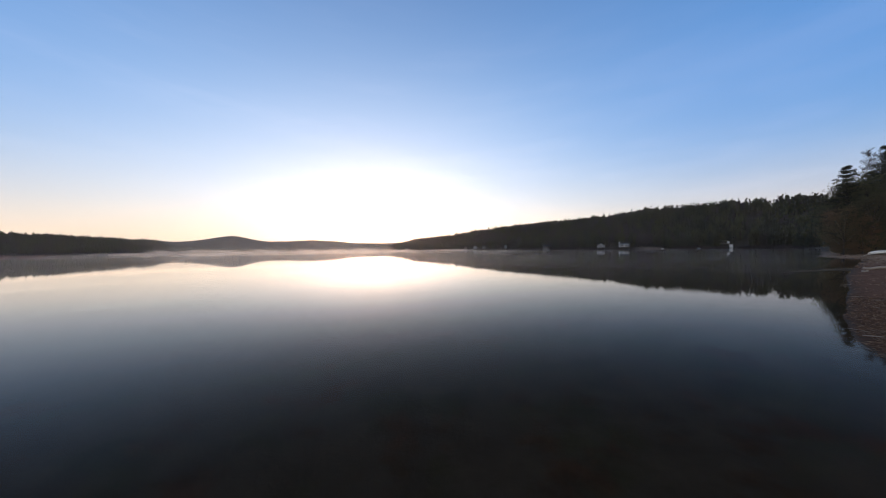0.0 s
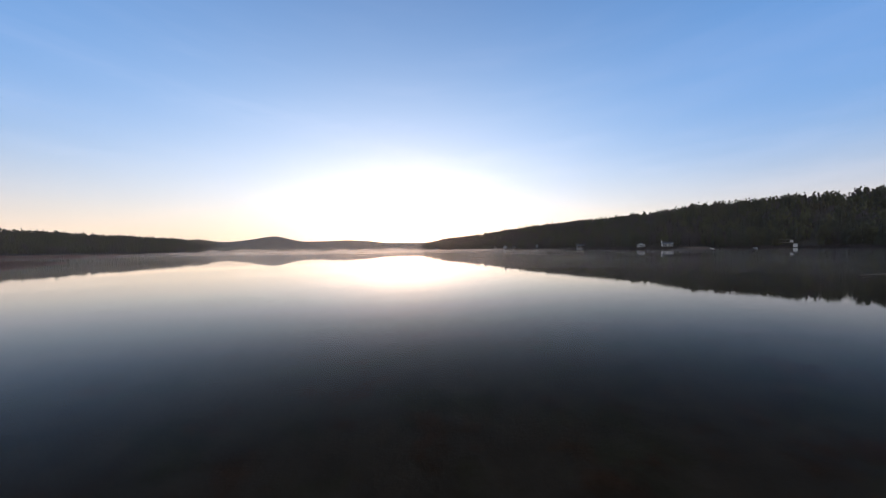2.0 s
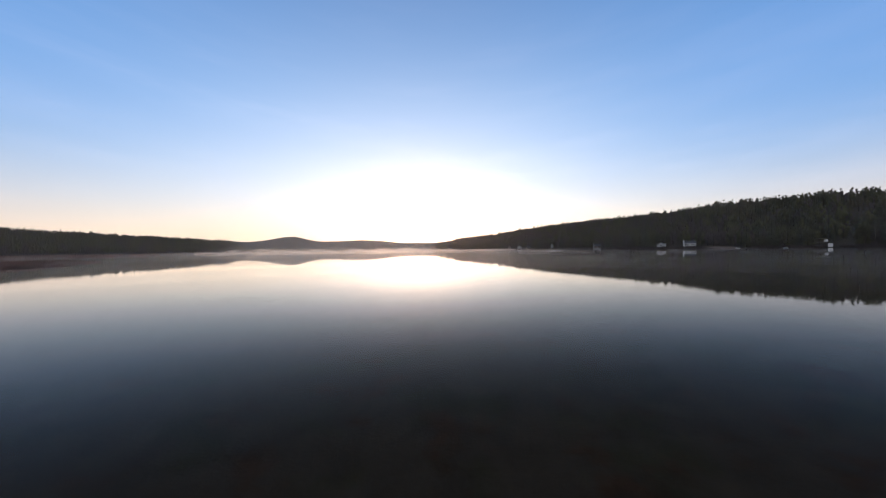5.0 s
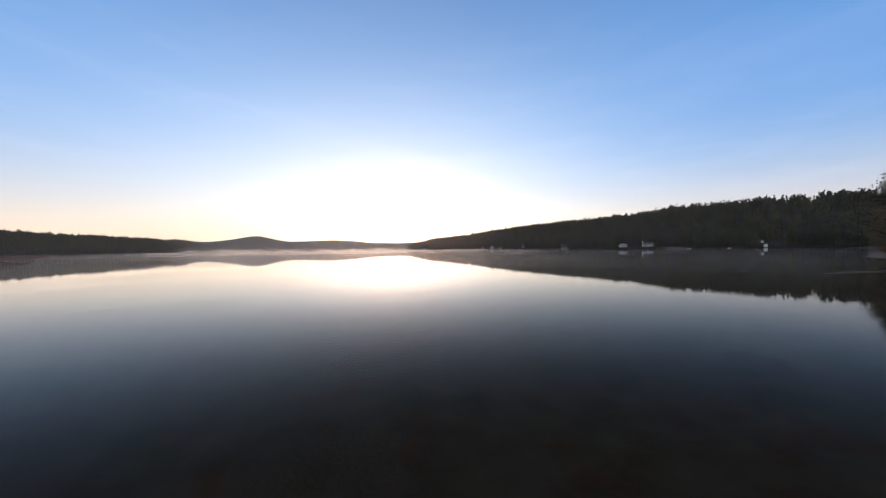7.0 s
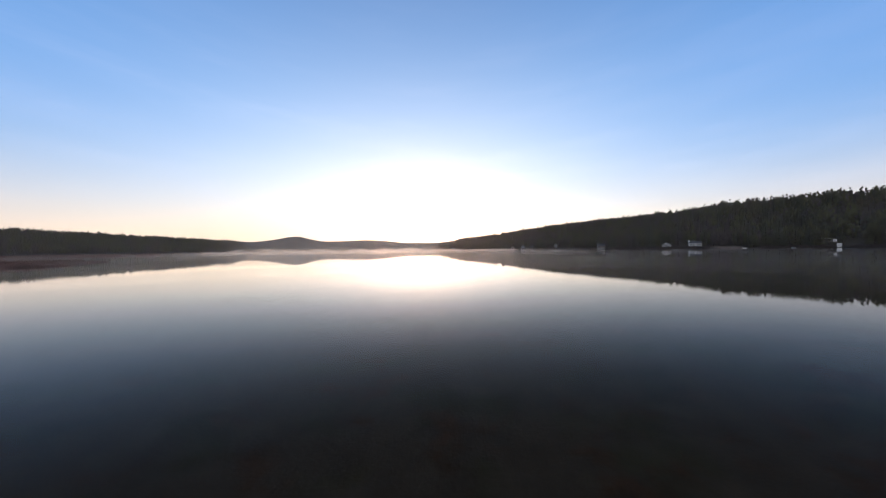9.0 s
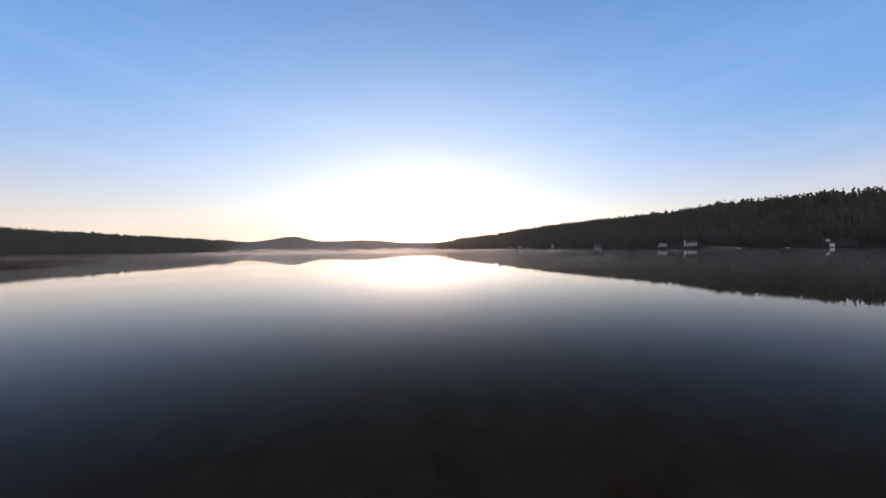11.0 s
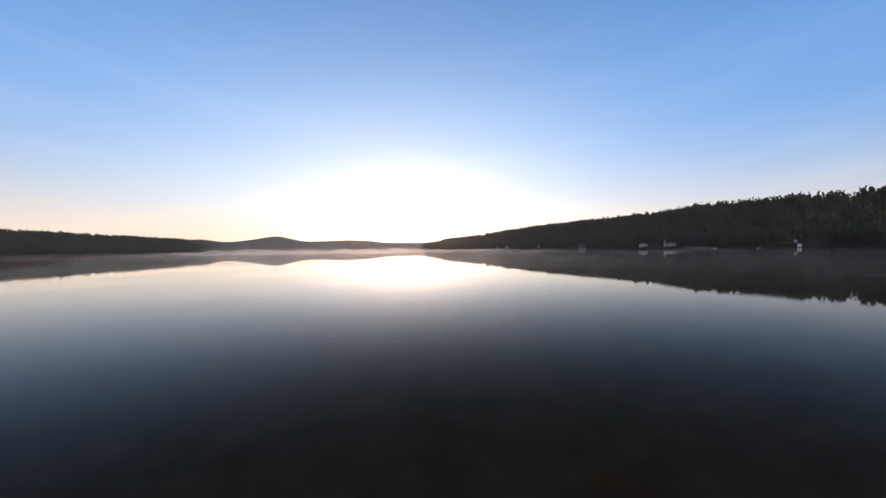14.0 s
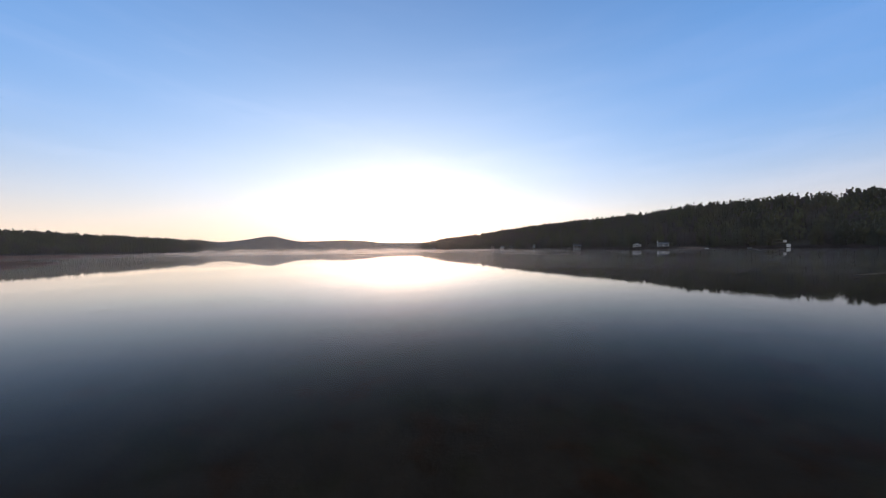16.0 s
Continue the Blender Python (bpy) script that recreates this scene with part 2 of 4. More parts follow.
def ground_material():
    """Silt under the water, leaf-strewn sand by the shore, forest floor and far canopy on the hills."""
    k = Mat("ground_soil", rough=0.95, spec=0.15)
    sep = k.n.new("ShaderNodeSeparateXYZ")
    k.l.new(k.pos, sep.inputs[0])
    z = sep.outputs[2]
    mottled = k.ramp(k.noise(2.4, 6.0, 0.65), [(0.36, 0.0), (0.68, 1.0)])
    bed = k.mix(mottled, (0.050, 0.048, 0.046), (0.070, 0.066, 0.062))
    bed = k.mix(k.ramp(k.noise(0.9, 5.0), [(0.50, 0.0), (0.62, 1.0)]), bed, k.mix(mottled, (0.040, 0.042, 0.034), (0.060, 0.063, 0.050)))       # weed
    bed = k.mix(k.ramp(k.noise(1.3, 5.0, 0.6, stretch=(1.0, 0.8, 1.0)), [(0.55, 0.0), (0.66, 1.0)]), bed, k.mix(mottled, (0.044, 0.034, 0.029), (0.080, 0.054, 0.043)))     # drifts of sunken leaves
    sand = k.mix(k.noise(9.0, 6.0, 0.7), (0.072, 0.029, 0.014), (0.150, 0.068, 0.034))
    floor_ = k.mix(k.noise(0.5, 6.0, 0.65), (0.035, 0.030, 0.020), (0.080, 0.064, 0.042))
    near = k.n.new("ShaderNodeVectorMath")              # beyond 80 m the banks turn dark brown, the near beach is sand
    near.operation = "LENGTH"
    k.l.new(k.pos, near.inputs[0])
    sand = k.mix(k.ramp(k.math("DIVIDE", near.outputs["Value"], 160.0), [(0.2, 0.0), (0.36, 1.0)]), sand, k.mix(k.noise(5.0, 6.0, 0.7), (0.15, 0.095, 0.060), (0.30, 0.205, 0.140)))      # bare sand at the spit
    sand = k.mix(k.ramp(k.math("DIVIDE", near.outputs["Value"], 160.0), [(0.5, 0.0), (0.8, 1.0)]), sand, k.mix(k.noise(0.8, 5.0), (0.020, 0.017, 0.012), (0.050, 0.040, 0.028)))
    canopy = k.mix(k.ramp(k.noise(0.03, 6.0, 0.7), [(0.35, 0.0), (0.7, 1.0)]), (0.070, 0.058, 0.044), (0.110, 0.090, 0.068))
    sand = k.mix(k.ramp(k.math("ADD", z, k.math("MULTIPLY", k.noise(2.5, 3.0), 0.05)), [(0.02, 1.0), (0.07, 0.0)]), sand, (0.045, 0.028, 0.018))       # wet margin
    c = k.mix(k.ramp(k.math("ADD", k.math("MULTIPLY", z, 6.0), 0.5), [(0.42, 0.0), (0.56, 1.0)]), bed, sand)
    c = k.mix(k.ramp(k.math("DIVIDE", z, 4.0), [(0.3, 0.0), (0.6, 1.0)]), c, floor_)
    c = k.mix(k.ramp(k.math("DIVIDE", z, 60.0), [(0.2, 0.0), (0.4, 1.0)]), c, canopy)
    off = k.n.new("ShaderNodeVectorMath")
    off.operation = "DISTANCE"
    k.l.new(k.pos, off.inputs[0])
    off.inputs[1].default_value = (158, 226, 1)
    ragged = k.math("ADD", off.outputs["Value"], k.math("MULTIPLY", k.noise(0.12, 3.0), 6.0))
    c = k.mix(k.ramp(k.math("DIVIDE", ragged, 14.0), [(0.7, 1.0), (0.95, 0.0)]), c, k.mix(k.ramp(k.math("DIVIDE", z, 3.0), [(0.3, 0.0), (0.5, 1.0)]), (0.17, 0.12, 0.095), c))
    k.color(c)
    k.bump(k.noise(14.0, 6.0, 0.65), 0.3, 0.02)
    return k.m


M["ground"] = ground_material()


def fog(k, dens, onward):
    """Clear air mixed with droplets, which scatter light mostly onwards and some to all sides."""
    soft, dif, ahead = k.n.new("ShaderNodeBsdfTranslucent"), k.n.new("ShaderNodeBsdfDiffuse"), k.n.new("ShaderNodeBsdfRefraction")
    # droplets tinted pink: warm dawn light put into their colour
    for n in (soft, dif):
        n.inputs[0].default_value = (1.0, 0.80, 0.71, 1)
    ahead.inputs[0].default_value = (1.0, 0.87, 0.78, 1)
    ahead.inputs["Roughness"].default_value, ahead.inputs["IOR"].default_value = 0.9, 1.32
    sides, cloud, clear, mixed = (k.n.new("ShaderNodeMixShader"), k.n.new("ShaderNodeMixShader"), k.n.new("ShaderNodeBsdfTransparent"),
                                  k.n.new("ShaderNodeMixShader"))
    for mixer, fac, a, b in ((sides, 0.65, soft, dif), (cloud, onward, sides, ahead), (mixed, None, clear, cloud)):
        if fac is not None:
            mixer.inputs[0].default_value = fac
        k.l.new(a.outputs[0], mixer.inputs[1])
        k.l.new(b.outputs[0], mixer.inputs[2])
    k.l.new(dens, mixed.inputs[0])
    k.l.new(mixed.outputs[0], k.n["Material Output"].inputs["Surface"])


def mist_material(tall, far):
    """Thin fog: mostly clear, with torn, drifting densities that thin out upwards."""
    k = Mat("water_mist")
    sep = k.n.new("ShaderNodeSeparateXYZ")
    k.l.new(k.pos, sep.inputs[0])
    torn = k.ramp(k.noise(0.11 if far else 0.22, 6.0, 0.58, stretch=(0.35, 0.35, 1.4) if far else (0.6, 0.6, 1.2)), [(0.3, 0.2), (0.72, 1.0)])
    sway = k.math("MULTIPLY", k.math("SUBTRACT", k.noise(0.045 if far else 0.09, 3.0), 0.5), 0.5)
    profile = [(0.0, 1.0), (0.2, 0.85), (0.45, 0.32), (0.7, 0.1), (1.0, 0.0)]
    low = k.ramp(k.math("ADD", k.math("DIVIDE", sep.outputs[2], tall), sway), profile, "B_SPLINE")
    thick = k.n.new("ShaderNodeAttribute")
    thick.attribute_name = "thick"
    foot = k.ramp(k.math("DIVIDE", sep.outputs[2], tall), [(0.0, 0.7 if far else 0.4), (0.2, 1.0), (0.6, 1.0), (1.0, 0.0)], "EASE")
    dens = k.math("MULTIPLY", k.math("MULTIPLY", k.math("MULTIPLY", torn, low), foot), thick.outputs["Fac"])
    fog(k, dens, 0.8)
    return k.m


# ---------------------------------------------------------------- mesh helpers
def mesh_from(name, verts, faces, mats, index=None, smooth=False):
    me = bpy.data.meshes.new(name)
    me.from_pydata([tuple(v) for v in verts], [], [tuple(f) for f in faces])
    for m in mats:
        me.materials.append(m)
    if index is not None:
        me.polygons.foreach_set("material_index", np.asarray(index, dtype=np.int32))
    if smooth:
        me.polygons.foreach_set("use_smooth", np.ones(len(me.polygons), dtype=bool))
    me.update()
    return me


def part(name, bm, material, parent, label=""):
    """Links a bmesh as one mesh object under a thing or a part."""
    me = bpy.data.meshes.new(name)
    bm.to_mesh(me)
    bm.free()
    me.materials.append(material)
    ob = new(name, me)
    ob.parent = parent
    return tagged(ob, label)


def part_mesh(name, me, parent, label=""):
    ob = new(name, me)
    ob.parent = parent
    return tagged(ob, label)


def box(bm, x0, x1, y0, y1, z0, z1, bevel=0.0):
    r = bmesh.ops.create_cube(bm, size=1.0, matrix=Matrix.Translation(((x0 + x1) / 2, (y0 + y1) / 2, (z0 + z1) / 2))
                              @ Matrix.Diagonal((x1 - x0, y1 - y0, z1 - z0, 1)))
    if bevel:
        edges = list({e for v in r["verts"] for e in v.link_edges})
        bmesh.ops.bevel(bm, geom=edges, offset=bevel, segments=1, affect="EDGES")
    return bm


def tube(points, radii, sides=5):
    """Vertices and faces of a tapered tube through points."""
    vs, fs = [], []
    pts = [Vector(p) for p in points]
    for i, p in enumerate(pts):
        d = (pts[min(i + 1, len(pts) - 1)] - pts[max(i - 1, 0)]).normalized()
        a = d.orthogonal().normalized()
        b = d.cross(a)
        for s in range(sides):
            t = 2 * math.pi * s / sides
            vs.append(p + (a * math.cos(t) + b * math.sin(t)) * radii[i])
    for i in range(len(pts) - 1):
        for s in range(sides):
            q = (s + 1) % sides
            fs.append((i * sides + s, i * sides + q, (i + 1) * sides + q, (i + 1) * sides + s))
    fs.append(tuple(range(sides))[::-1])
    fs.append(tuple((len(pts) - 1) * sides + s for s in range(sides)))
    return vs, fs


class Soup:
    """Gathers faces with a material slot each."""

    def __init__(self):
        self.v, self.f, self.i = [], [], []

    def add(self, vs, fs, slot=0):
        o = len(self.v)
        self.v += [tuple(v) for v in vs]
        self.f += [tuple(a + o for a in f) for f in fs]
        self.i += [slot] * len(fs)

    def leaf(self, c, size, rng, slot=1, flat=0.0, slim=1.0):
        """One small clump of leaves: a bent, ragged kite."""
        n = Vector((rng.gauss(0, 1), rng.gauss(0, 1), rng.gauss(0, 1) + flat)).normalized()
        a = n.orthogonal().normalized()
        a.rotate(Matrix.Rotation(rng.uniform(0, 6.28), 3, n))
        b = n.cross(a)
        c = Vector(c)
        s = size * rng.uniform(0.6, 1.3)
        self.add([c - a * s, c + b * s * 0.6 * slim + n * s * 0.25, c + a * s * 0.9, c - b * s * 0.7 * slim + n * s * 0.2], [(0, 1, 2), (0, 2, 3)], slot)


PHI = (1 + math.sqrt(5)) / 2
ICO = [Vector(v).normalized() for v in ((-1, PHI, 0), (1, PHI, 0), (-1, -PHI, 0), (1, -PHI, 0), (0, -1, PHI), (0, 1, PHI), (0, -1, -PHI), (0, 1, -PHI),
                                        (PHI, 0, -1), (PHI, 0, 1), (-PHI, 0, -1), (-PHI, 0, 1))]
ICO_F = [f for f in itertools.combinations(range(12), 3) if all((ICO[a] - ICO[b]).length < 1.2 for a, b in itertools.combinations(f, 2))]
ICO_F = [f if (ICO[f[1]] - ICO[f[0]]).cross(ICO[f[2]] - ICO[f[0]]).dot(ICO[f[0]]) > 0 else f[::-1] for f in ICO_F]


def puff(s, c, wide, tall, rng, leaves, size, slot=1):
    """A ragged spray: a dense uneven heart with loose leaf clumps standing out of it."""
    turn = Matrix.Rotation(rng.uniform(0, 6.28), 3, "Z")
    s.add([Vector(c) + Vector((v.x * wide, v.y * wide, v.z * tall)) * rng.uniform(0.45, 0.85) for v in (turn @ w for w in ICO)], ICO_F, slot)
    for k in range(leaves):
        d = Vector((rng.gauss(0, 1), rng.gauss(0, 1), rng.gauss(0.25, 0.9))).normalized()
        s.leaf(Vector(c) + Vector((d.x * wide, d.y * wide, d.z * tall)) * rng.uniform(0.5, 1.12), size * rng.uniform(0.7, 1.2), rng, slot, 0.6)


def wood_leaf(rng, h, puffs, leaves, size, width=0.29, bare=0.2, fat=1.0):
    """A broadleaf tree of the closed woods: trunk, limbs and a lumpy, uneven crown."""
    s = Soup()
    lean = Vector((rng.uniform(-0.05, 0.05) * h, rng.uniform(-0.05, 0.05) * h, h * 0.8))
    s.add(*tube([(0, 0, -0.6), lean * 0.5, lean], [h * 0.014, h * 0.010, h * 0.003], 4), 0)
    for b in range(puffs):
        t = bare + (0.93 - bare) * (b + 0.5) / puffs
        r = h * width * max(0.32, math.sin(math.pi * (0.14 + 0.78 * (b + 0.5) / puffs)) ** 0.8)
        a = 2.4 * b + rng.uniform(-0.5, 0.5)
        o = r * rng.uniform(0.35, 0.8)
        c = Vector((math.cos(a) * o, math.sin(a) * o, h * t * rng.uniform(0.94, 1.04)))
        puff(s, c, r * rng.uniform(0.26, 0.44) * fat, r * rng.uniform(0.46, 0.84) * fat, rng, leaves, size)
    return s


def wood_pine(rng, h, tiers, leaves, size, spread=0.2):
    """A pine of the woods: flat uneven sprays in tiers, gaps between them, a loose top."""
    s = Soup()
    s.add(*tube([(0, 0, -0.6), (0, 0, h * 0.5), (0, 0, h)], [h * 0.013, h * 0.009, h * 0.002], 4), 0)
    for i in range(tiers):
        t = 0.08 + 0.84 * (i + rng.uniform(0.2, 0.8)) / tiers
        reach = h * spread * (1.06 - t) ** 0.7
        for k in range(3 if t < 0.6 else 2):
            a, o = 2.1 * k + i * 1.3 + rng.uniform(-0.5, 0.5), reach * rng.uniform(0.2, 0.7)
            puff(s, (math.cos(a) * o, math.sin(a) * o, h * t + rng.uniform(-0.02, 0.02) * h), max(reach * rng.uniform(0.36, 0.6), 0.035 * h), h * rng.uniform(0.05, 0.085), rng, leaves, size)
    puff(s, (0, 0, h * 0.91), h * 0.075, h * 0.07, rng, leaves, size * 0.8)
    return s


def conifer(rng, h, layers, arms, spread=0.2, bare=0.18):
    s = Soup()
    s.add(*tube([(0, 0, -0.6), (0, 0, h * 0.5), (0, 0, h)], [h * 0.014, h * 0.009, h * 0.002], 5), 0)
    for i in range(layers):
        t = bare + (1 - bare) * (i + rng.uniform(-0.3, 0.3)) / layers
        z = h * min(t, 0.99)
        for k in range(arms):
            if rng.random() < 0.12:
                continue
            a = 6.283 * (k + rng.uniform(-0.4, 0.4)) / arms + i * 1.7
            r = h * spread * (1.02 - t) ** 0.75 * rng.uniform(0.55, 1.25) + 0.15
            d, q = Vector((math.cos(a), math.sin(a), 0)), Vector((-math.sin(a), math.cos(a), 0))
            up, w = r * rng.uniform(-0.25, 0.25), r * rng.uniform(0.22, 0.38)
            c = Vector((0, 0, z))
            tip = c + d * r + Vector((0, 0, up - 0.12 * r))
            mid = c + d * r * 0.6
            lift = Vector((0, 0, r * 0.18))
            s.add([c + lift * 0.6, mid + q * w - lift * 0.5, tip, mid - q * w - lift * 0.5, mid + lift], [(0, 1, 4), (1, 2, 4), (2, 3, 4), (3, 0, 4)], 1)
    return s


def broadleaf(rng, h, blobs, leaves, size, width=0.27, bare=0.28):
    s = Soup()
    lean = Vector((rng.uniform(-0.04, 0.04) * h, rng.uniform(-0.04, 0.04) * h, h * 0.75))
    s.add(*tube([(0, 0, -0.6), lean * 0.5, lean], [h * 0.016, h * 0.011, h * 0.003], 5), 0)
    for b in range(blobs):
        t = bare + (0.95 - bare) * (b + 0.5) / blobs
        r = h * width * math.sin(math.pi * min(1.0, (t - bare * 0.6) / (1.12 - bare * 0.6))) ** 0.7
        r = max(r, h * width * 0.4)
        a = 2.4 * b + rng.uniform(-0.5, 0.5)
        c = Vector((math.cos(a) * r * 0.62, math.sin(a) * r * 0.62, h * t))
        s.add(*tube([lean * (t * 0.7), c], [h * 0.006, h * 0.002], 3), 0)
        br = r * rng.uniform(0.45, 0.7)
        for k in range(leaves):
            d = Vector((rng.gauss(0, 1), rng.gauss(0, 1), rng.gauss(0, 0.8)))
            d = d.normalized() * br * rng.uniform(0.1, 1.35)
            s.leaf(c + d, size, rng, 1, 0.5)
    return s


def bare_tree(rng, h, limbs=9, twigs=7, fine=4, thick=1.0, wisp=0.0016):
    s = Soup()
    lean = Vector((rng.uniform(-0.05, 0.05) * h, rng.uniform(-0.05, 0.05) * h, h * 0.92))
    s.add(*tube([(0, 0, -0.6), lean * 0.5, lean], [h * 0.015 * thick, h * 0.009 * thick, h * 0.002], 5), 0)
    for b in range(limbs):
        t = 0.3 + 0.62 * b / limbs
        root = lean * t
        a = 2.4 * b + rng.uniform(-0.6, 0.6)
        ln = h * 0.34 * (1.08 - t) * rng.uniform(0.8, 1.2) + 0.6
        tip = root + Vector((math.cos(a) * ln * 0.7, math.sin(a) * ln * 0.7, ln * rng.uniform(0.7, 1.15)))
        s.add(*tube([root, root.lerp(tip, 0.5) - Vector((0, 0, ln * 0.06)), tip], [h * 0.006 * thick, h * 0.004 * thick, h * 0.001], 3), 0)
        for k in range(twigs):
            o = root.lerp(tip, rng.uniform(0.3, 1.0))
            e = o + Vector((rng.gauss(0, 0.35), rng.gauss(0, 0.35), rng.uniform(0.1, 0.8))) * ln * 0.5
            if fine > 2:
                s.add(*tube([o, e], [h * 0.0022 * min(thick, 1.0), h * 0.0008], 3), 1)
            else:
                w = Vector((rng.gauss(0, 1), rng.gauss(0, 1), 0)).normalized() * h * 0.004
                s.add([o - w, o + w, e], [(0, 1, 2)], 1)
            for j in range(fine):
                p = o.lerp(e, rng.uniform(0.3, 1.0))
                q = p + Vector((rng.gauss(0, 0.4), rng.gauss(0, 0.4), rng.uniform(0.0, 0.7))) * ln * 0.22
                w = Vector((rng.gauss(0, 1), rng.gauss(0, 1), 0)).normalized() * h * (wisp if fine > 2 else 0.004)
                s.add([p - w, p + w, q], [(0, 1, 2)], 1)
    return s


def scatter(name, kinds, spots, mats, label, category):
    """One mesh of many trees: kinds are Soups, spots are (kind, x, y, z, turn, size)."""
    if not spots:
        return None
    vs, fl, fi, fc, n = [], [], [], [], 0
    packed = []
    for s in kinds:
        packed.append((np.array(s.v), np.array([a for f in s.f for a in f]), np.array([len(f) for f in s.f]), np.array(s.i)))
    for k, x, y, z, turn, size in spots:
        v, loop, cnt, idx = packed[k]
        c, q = math.cos(turn) * size, math.sin(turn) * size
        w = np.empty_like(v)
        w[:, 0], w[:, 1], w[:, 2] = v[:, 0] * c - v[:, 1] * q + x, v[:, 0] * q + v[:, 1] * c + y, v[:, 2] * size + z
        vs.append(w)
        fl.append(loop + n)
        fi.append(cnt)
        fc.append(idx)
        n += len(v)
    v, loop, cnt, idx = np.concatenate(vs), np.concatenate(fl), np.concatenate(fi), np.concatenate(fc)
    me = bpy.data.meshes.new(name)
    me.vertices.add(len(v))
    me.vertices.foreach_set("co", v.astype(np.float32).ravel())
    me.loops.add(len(loop))
    me.loops.foreach_set("vertex_index", loop.astype(np.int32))
    me.polygons.add(len(cnt))
    me.polygons.foreach_set("loop_start", (np.cumsum(cnt) - cnt).astype(np.int32))
    me.polygons.foreach_set("material_index", idx.astype(np.int32))
    me.polygons.foreach_set("use_smooth", np.ones(len(cnt), dtype=bool))
    for m in mats:
        me.materials.append(m)
    me.update(calc_edges=True)
    me.validate()
    return tagged(new(name, me), label, category, kind="stuff")


# ---------------------------------------------------------------- the plan of the lake
def polar(az, r):
    return (r * math.sin(radians(az)), r * math.cos(radians(az)))


NEAR_SHORE = [(-60, -9), (-12, -3.4), (0, -1.7), (3, -0.4), (5.0, 2.0), (5.9, 3.7), (6.35, 4.27), (6.65, 4.58), (7.23, 5.12), (8.07, 5.83), (9.18, 6.72), (11.8, 8.55),
              (16.5, 11.9), (20.5, 14.9), (25.5, 18.3), (33, 23.4), (41, 28.6), (46, 31.8), (48, 34.6), (50.5, 39), (53, 41.6), (60, 46.4), (80, 62), (110, 85), (150, 116), (185, 150)]
FAR_SHORE = [polar(a, r) for a, r in ((51, 270), (48, 290), (44.5, 296), (40, 280), (32, 257), (28, 247), (22, 290), (16, 380), (11, 450),
                                      (5, 510), (-3, 545), (-8, 555), (-10.5, 570), (-9, 760), (-10, 1050), (-20, 1200), (-36, 1180),
                                      (-42, 900), (-43.2, 700), (-46, 560), (-53, 470), (-60, 385), (-66, 335), (-75, 300), (-88, 230))]
LAKE = np.array(NEAR_SHORE + FAR_SHORE, dtype=float)


def from_shore(x, y):
    """Metres to the shoreline: positive on land, negative over the lake."""
    x, y = np.asarray(x, float), np.asarray(y, float)
    best, inside = np.full(x.shape, 1e9), np.zeros(x.shape, bool)
    for (ax, ay), (bx, by) in zip(LAKE, np.roll(LAKE, -1, axis=0)):
        ex, ey = bx - ax, by - ay
        t = np.clip(((x - ax) * ex + (y - ay) * ey) / (ex * ex + ey * ey), 0, 1)
        best = np.minimum(best, np.hypot(x - ax - t * ex, y - ay - t * ey))
        cross = (ay > y) != (by > y)
        with np.errstate(divide="ignore", invalid="ignore"):
            inside ^= cross & (x < ex * (y - ay) / (by - ay if by != ay else 1e-9) + ax)
    return np.where(inside, -best, best)


HILL_AZ = (-180, -90, -75, -67.2, -63.3, -59, -56.5, -53.7, -50.6, -47.2, -45.5, -44.5, -43.6, -42.6, -38, -15, -10, -3, 3, 11, 20, 31, 45, 52, 58, 75, 110, 180)
HILL_H = (2, 2, 14, 17.9, 17.7, 18.0, 16.0, 15.0, 14.2, 14.4, 15.0, 15.7, 8, 4, 4, 5, 7, 13.5, 21, 35, 36.5, 32.5, 36, 34, 14, 6, 2, 2)
HILL_W = (90, 90, 130, 130, 130, 120, 100, 80, 60, 45, 30, 24, 20, 40, 130, 130, 40, 50, 80, 130, 130, 130, 130, 130, 130, 130, 90, 90)
FAR_AZ = (-180, -70, -50, -43.5, -41.5, -39.4, -37.6, -36.3, -35.4, -34.8, -33.5, -32.1, -30.7, -28.2, -26.1, -24.1, -22.0, -19.8, -17.6, -14.3, -11.6, 0, 40, 70, 180)
FAR_H = (60, 60, 60, 65.1, 68.2, 83.0, 100.4, 113.0, 114.4, 109.4, 91.9, 78.3, 70.1, 72.6, 79.8, 82.2, 79.9, 73.3, 61.0, 54.4, 52.8, 60, 60, 60, 60)


def smooth(t):
    t = np.clip(t, 0, 1)
    return t * t * (3 - 2 * t)


def wobble(x, y, scale, seed):
    """Cheap rolling unevenness from a few crossed waves."""
    k = np.random.RandomState(seed)
    out = 0
    for i in range(7):
        a, f = k.uniform(0, 6.283), k.uniform(0.6, 2.2) / scale
        out = out + np.sin((x * math.cos(a) + y * math.sin(a)) * f * 6.283 + k.uniform(0, 6.283)) / 7
    return out


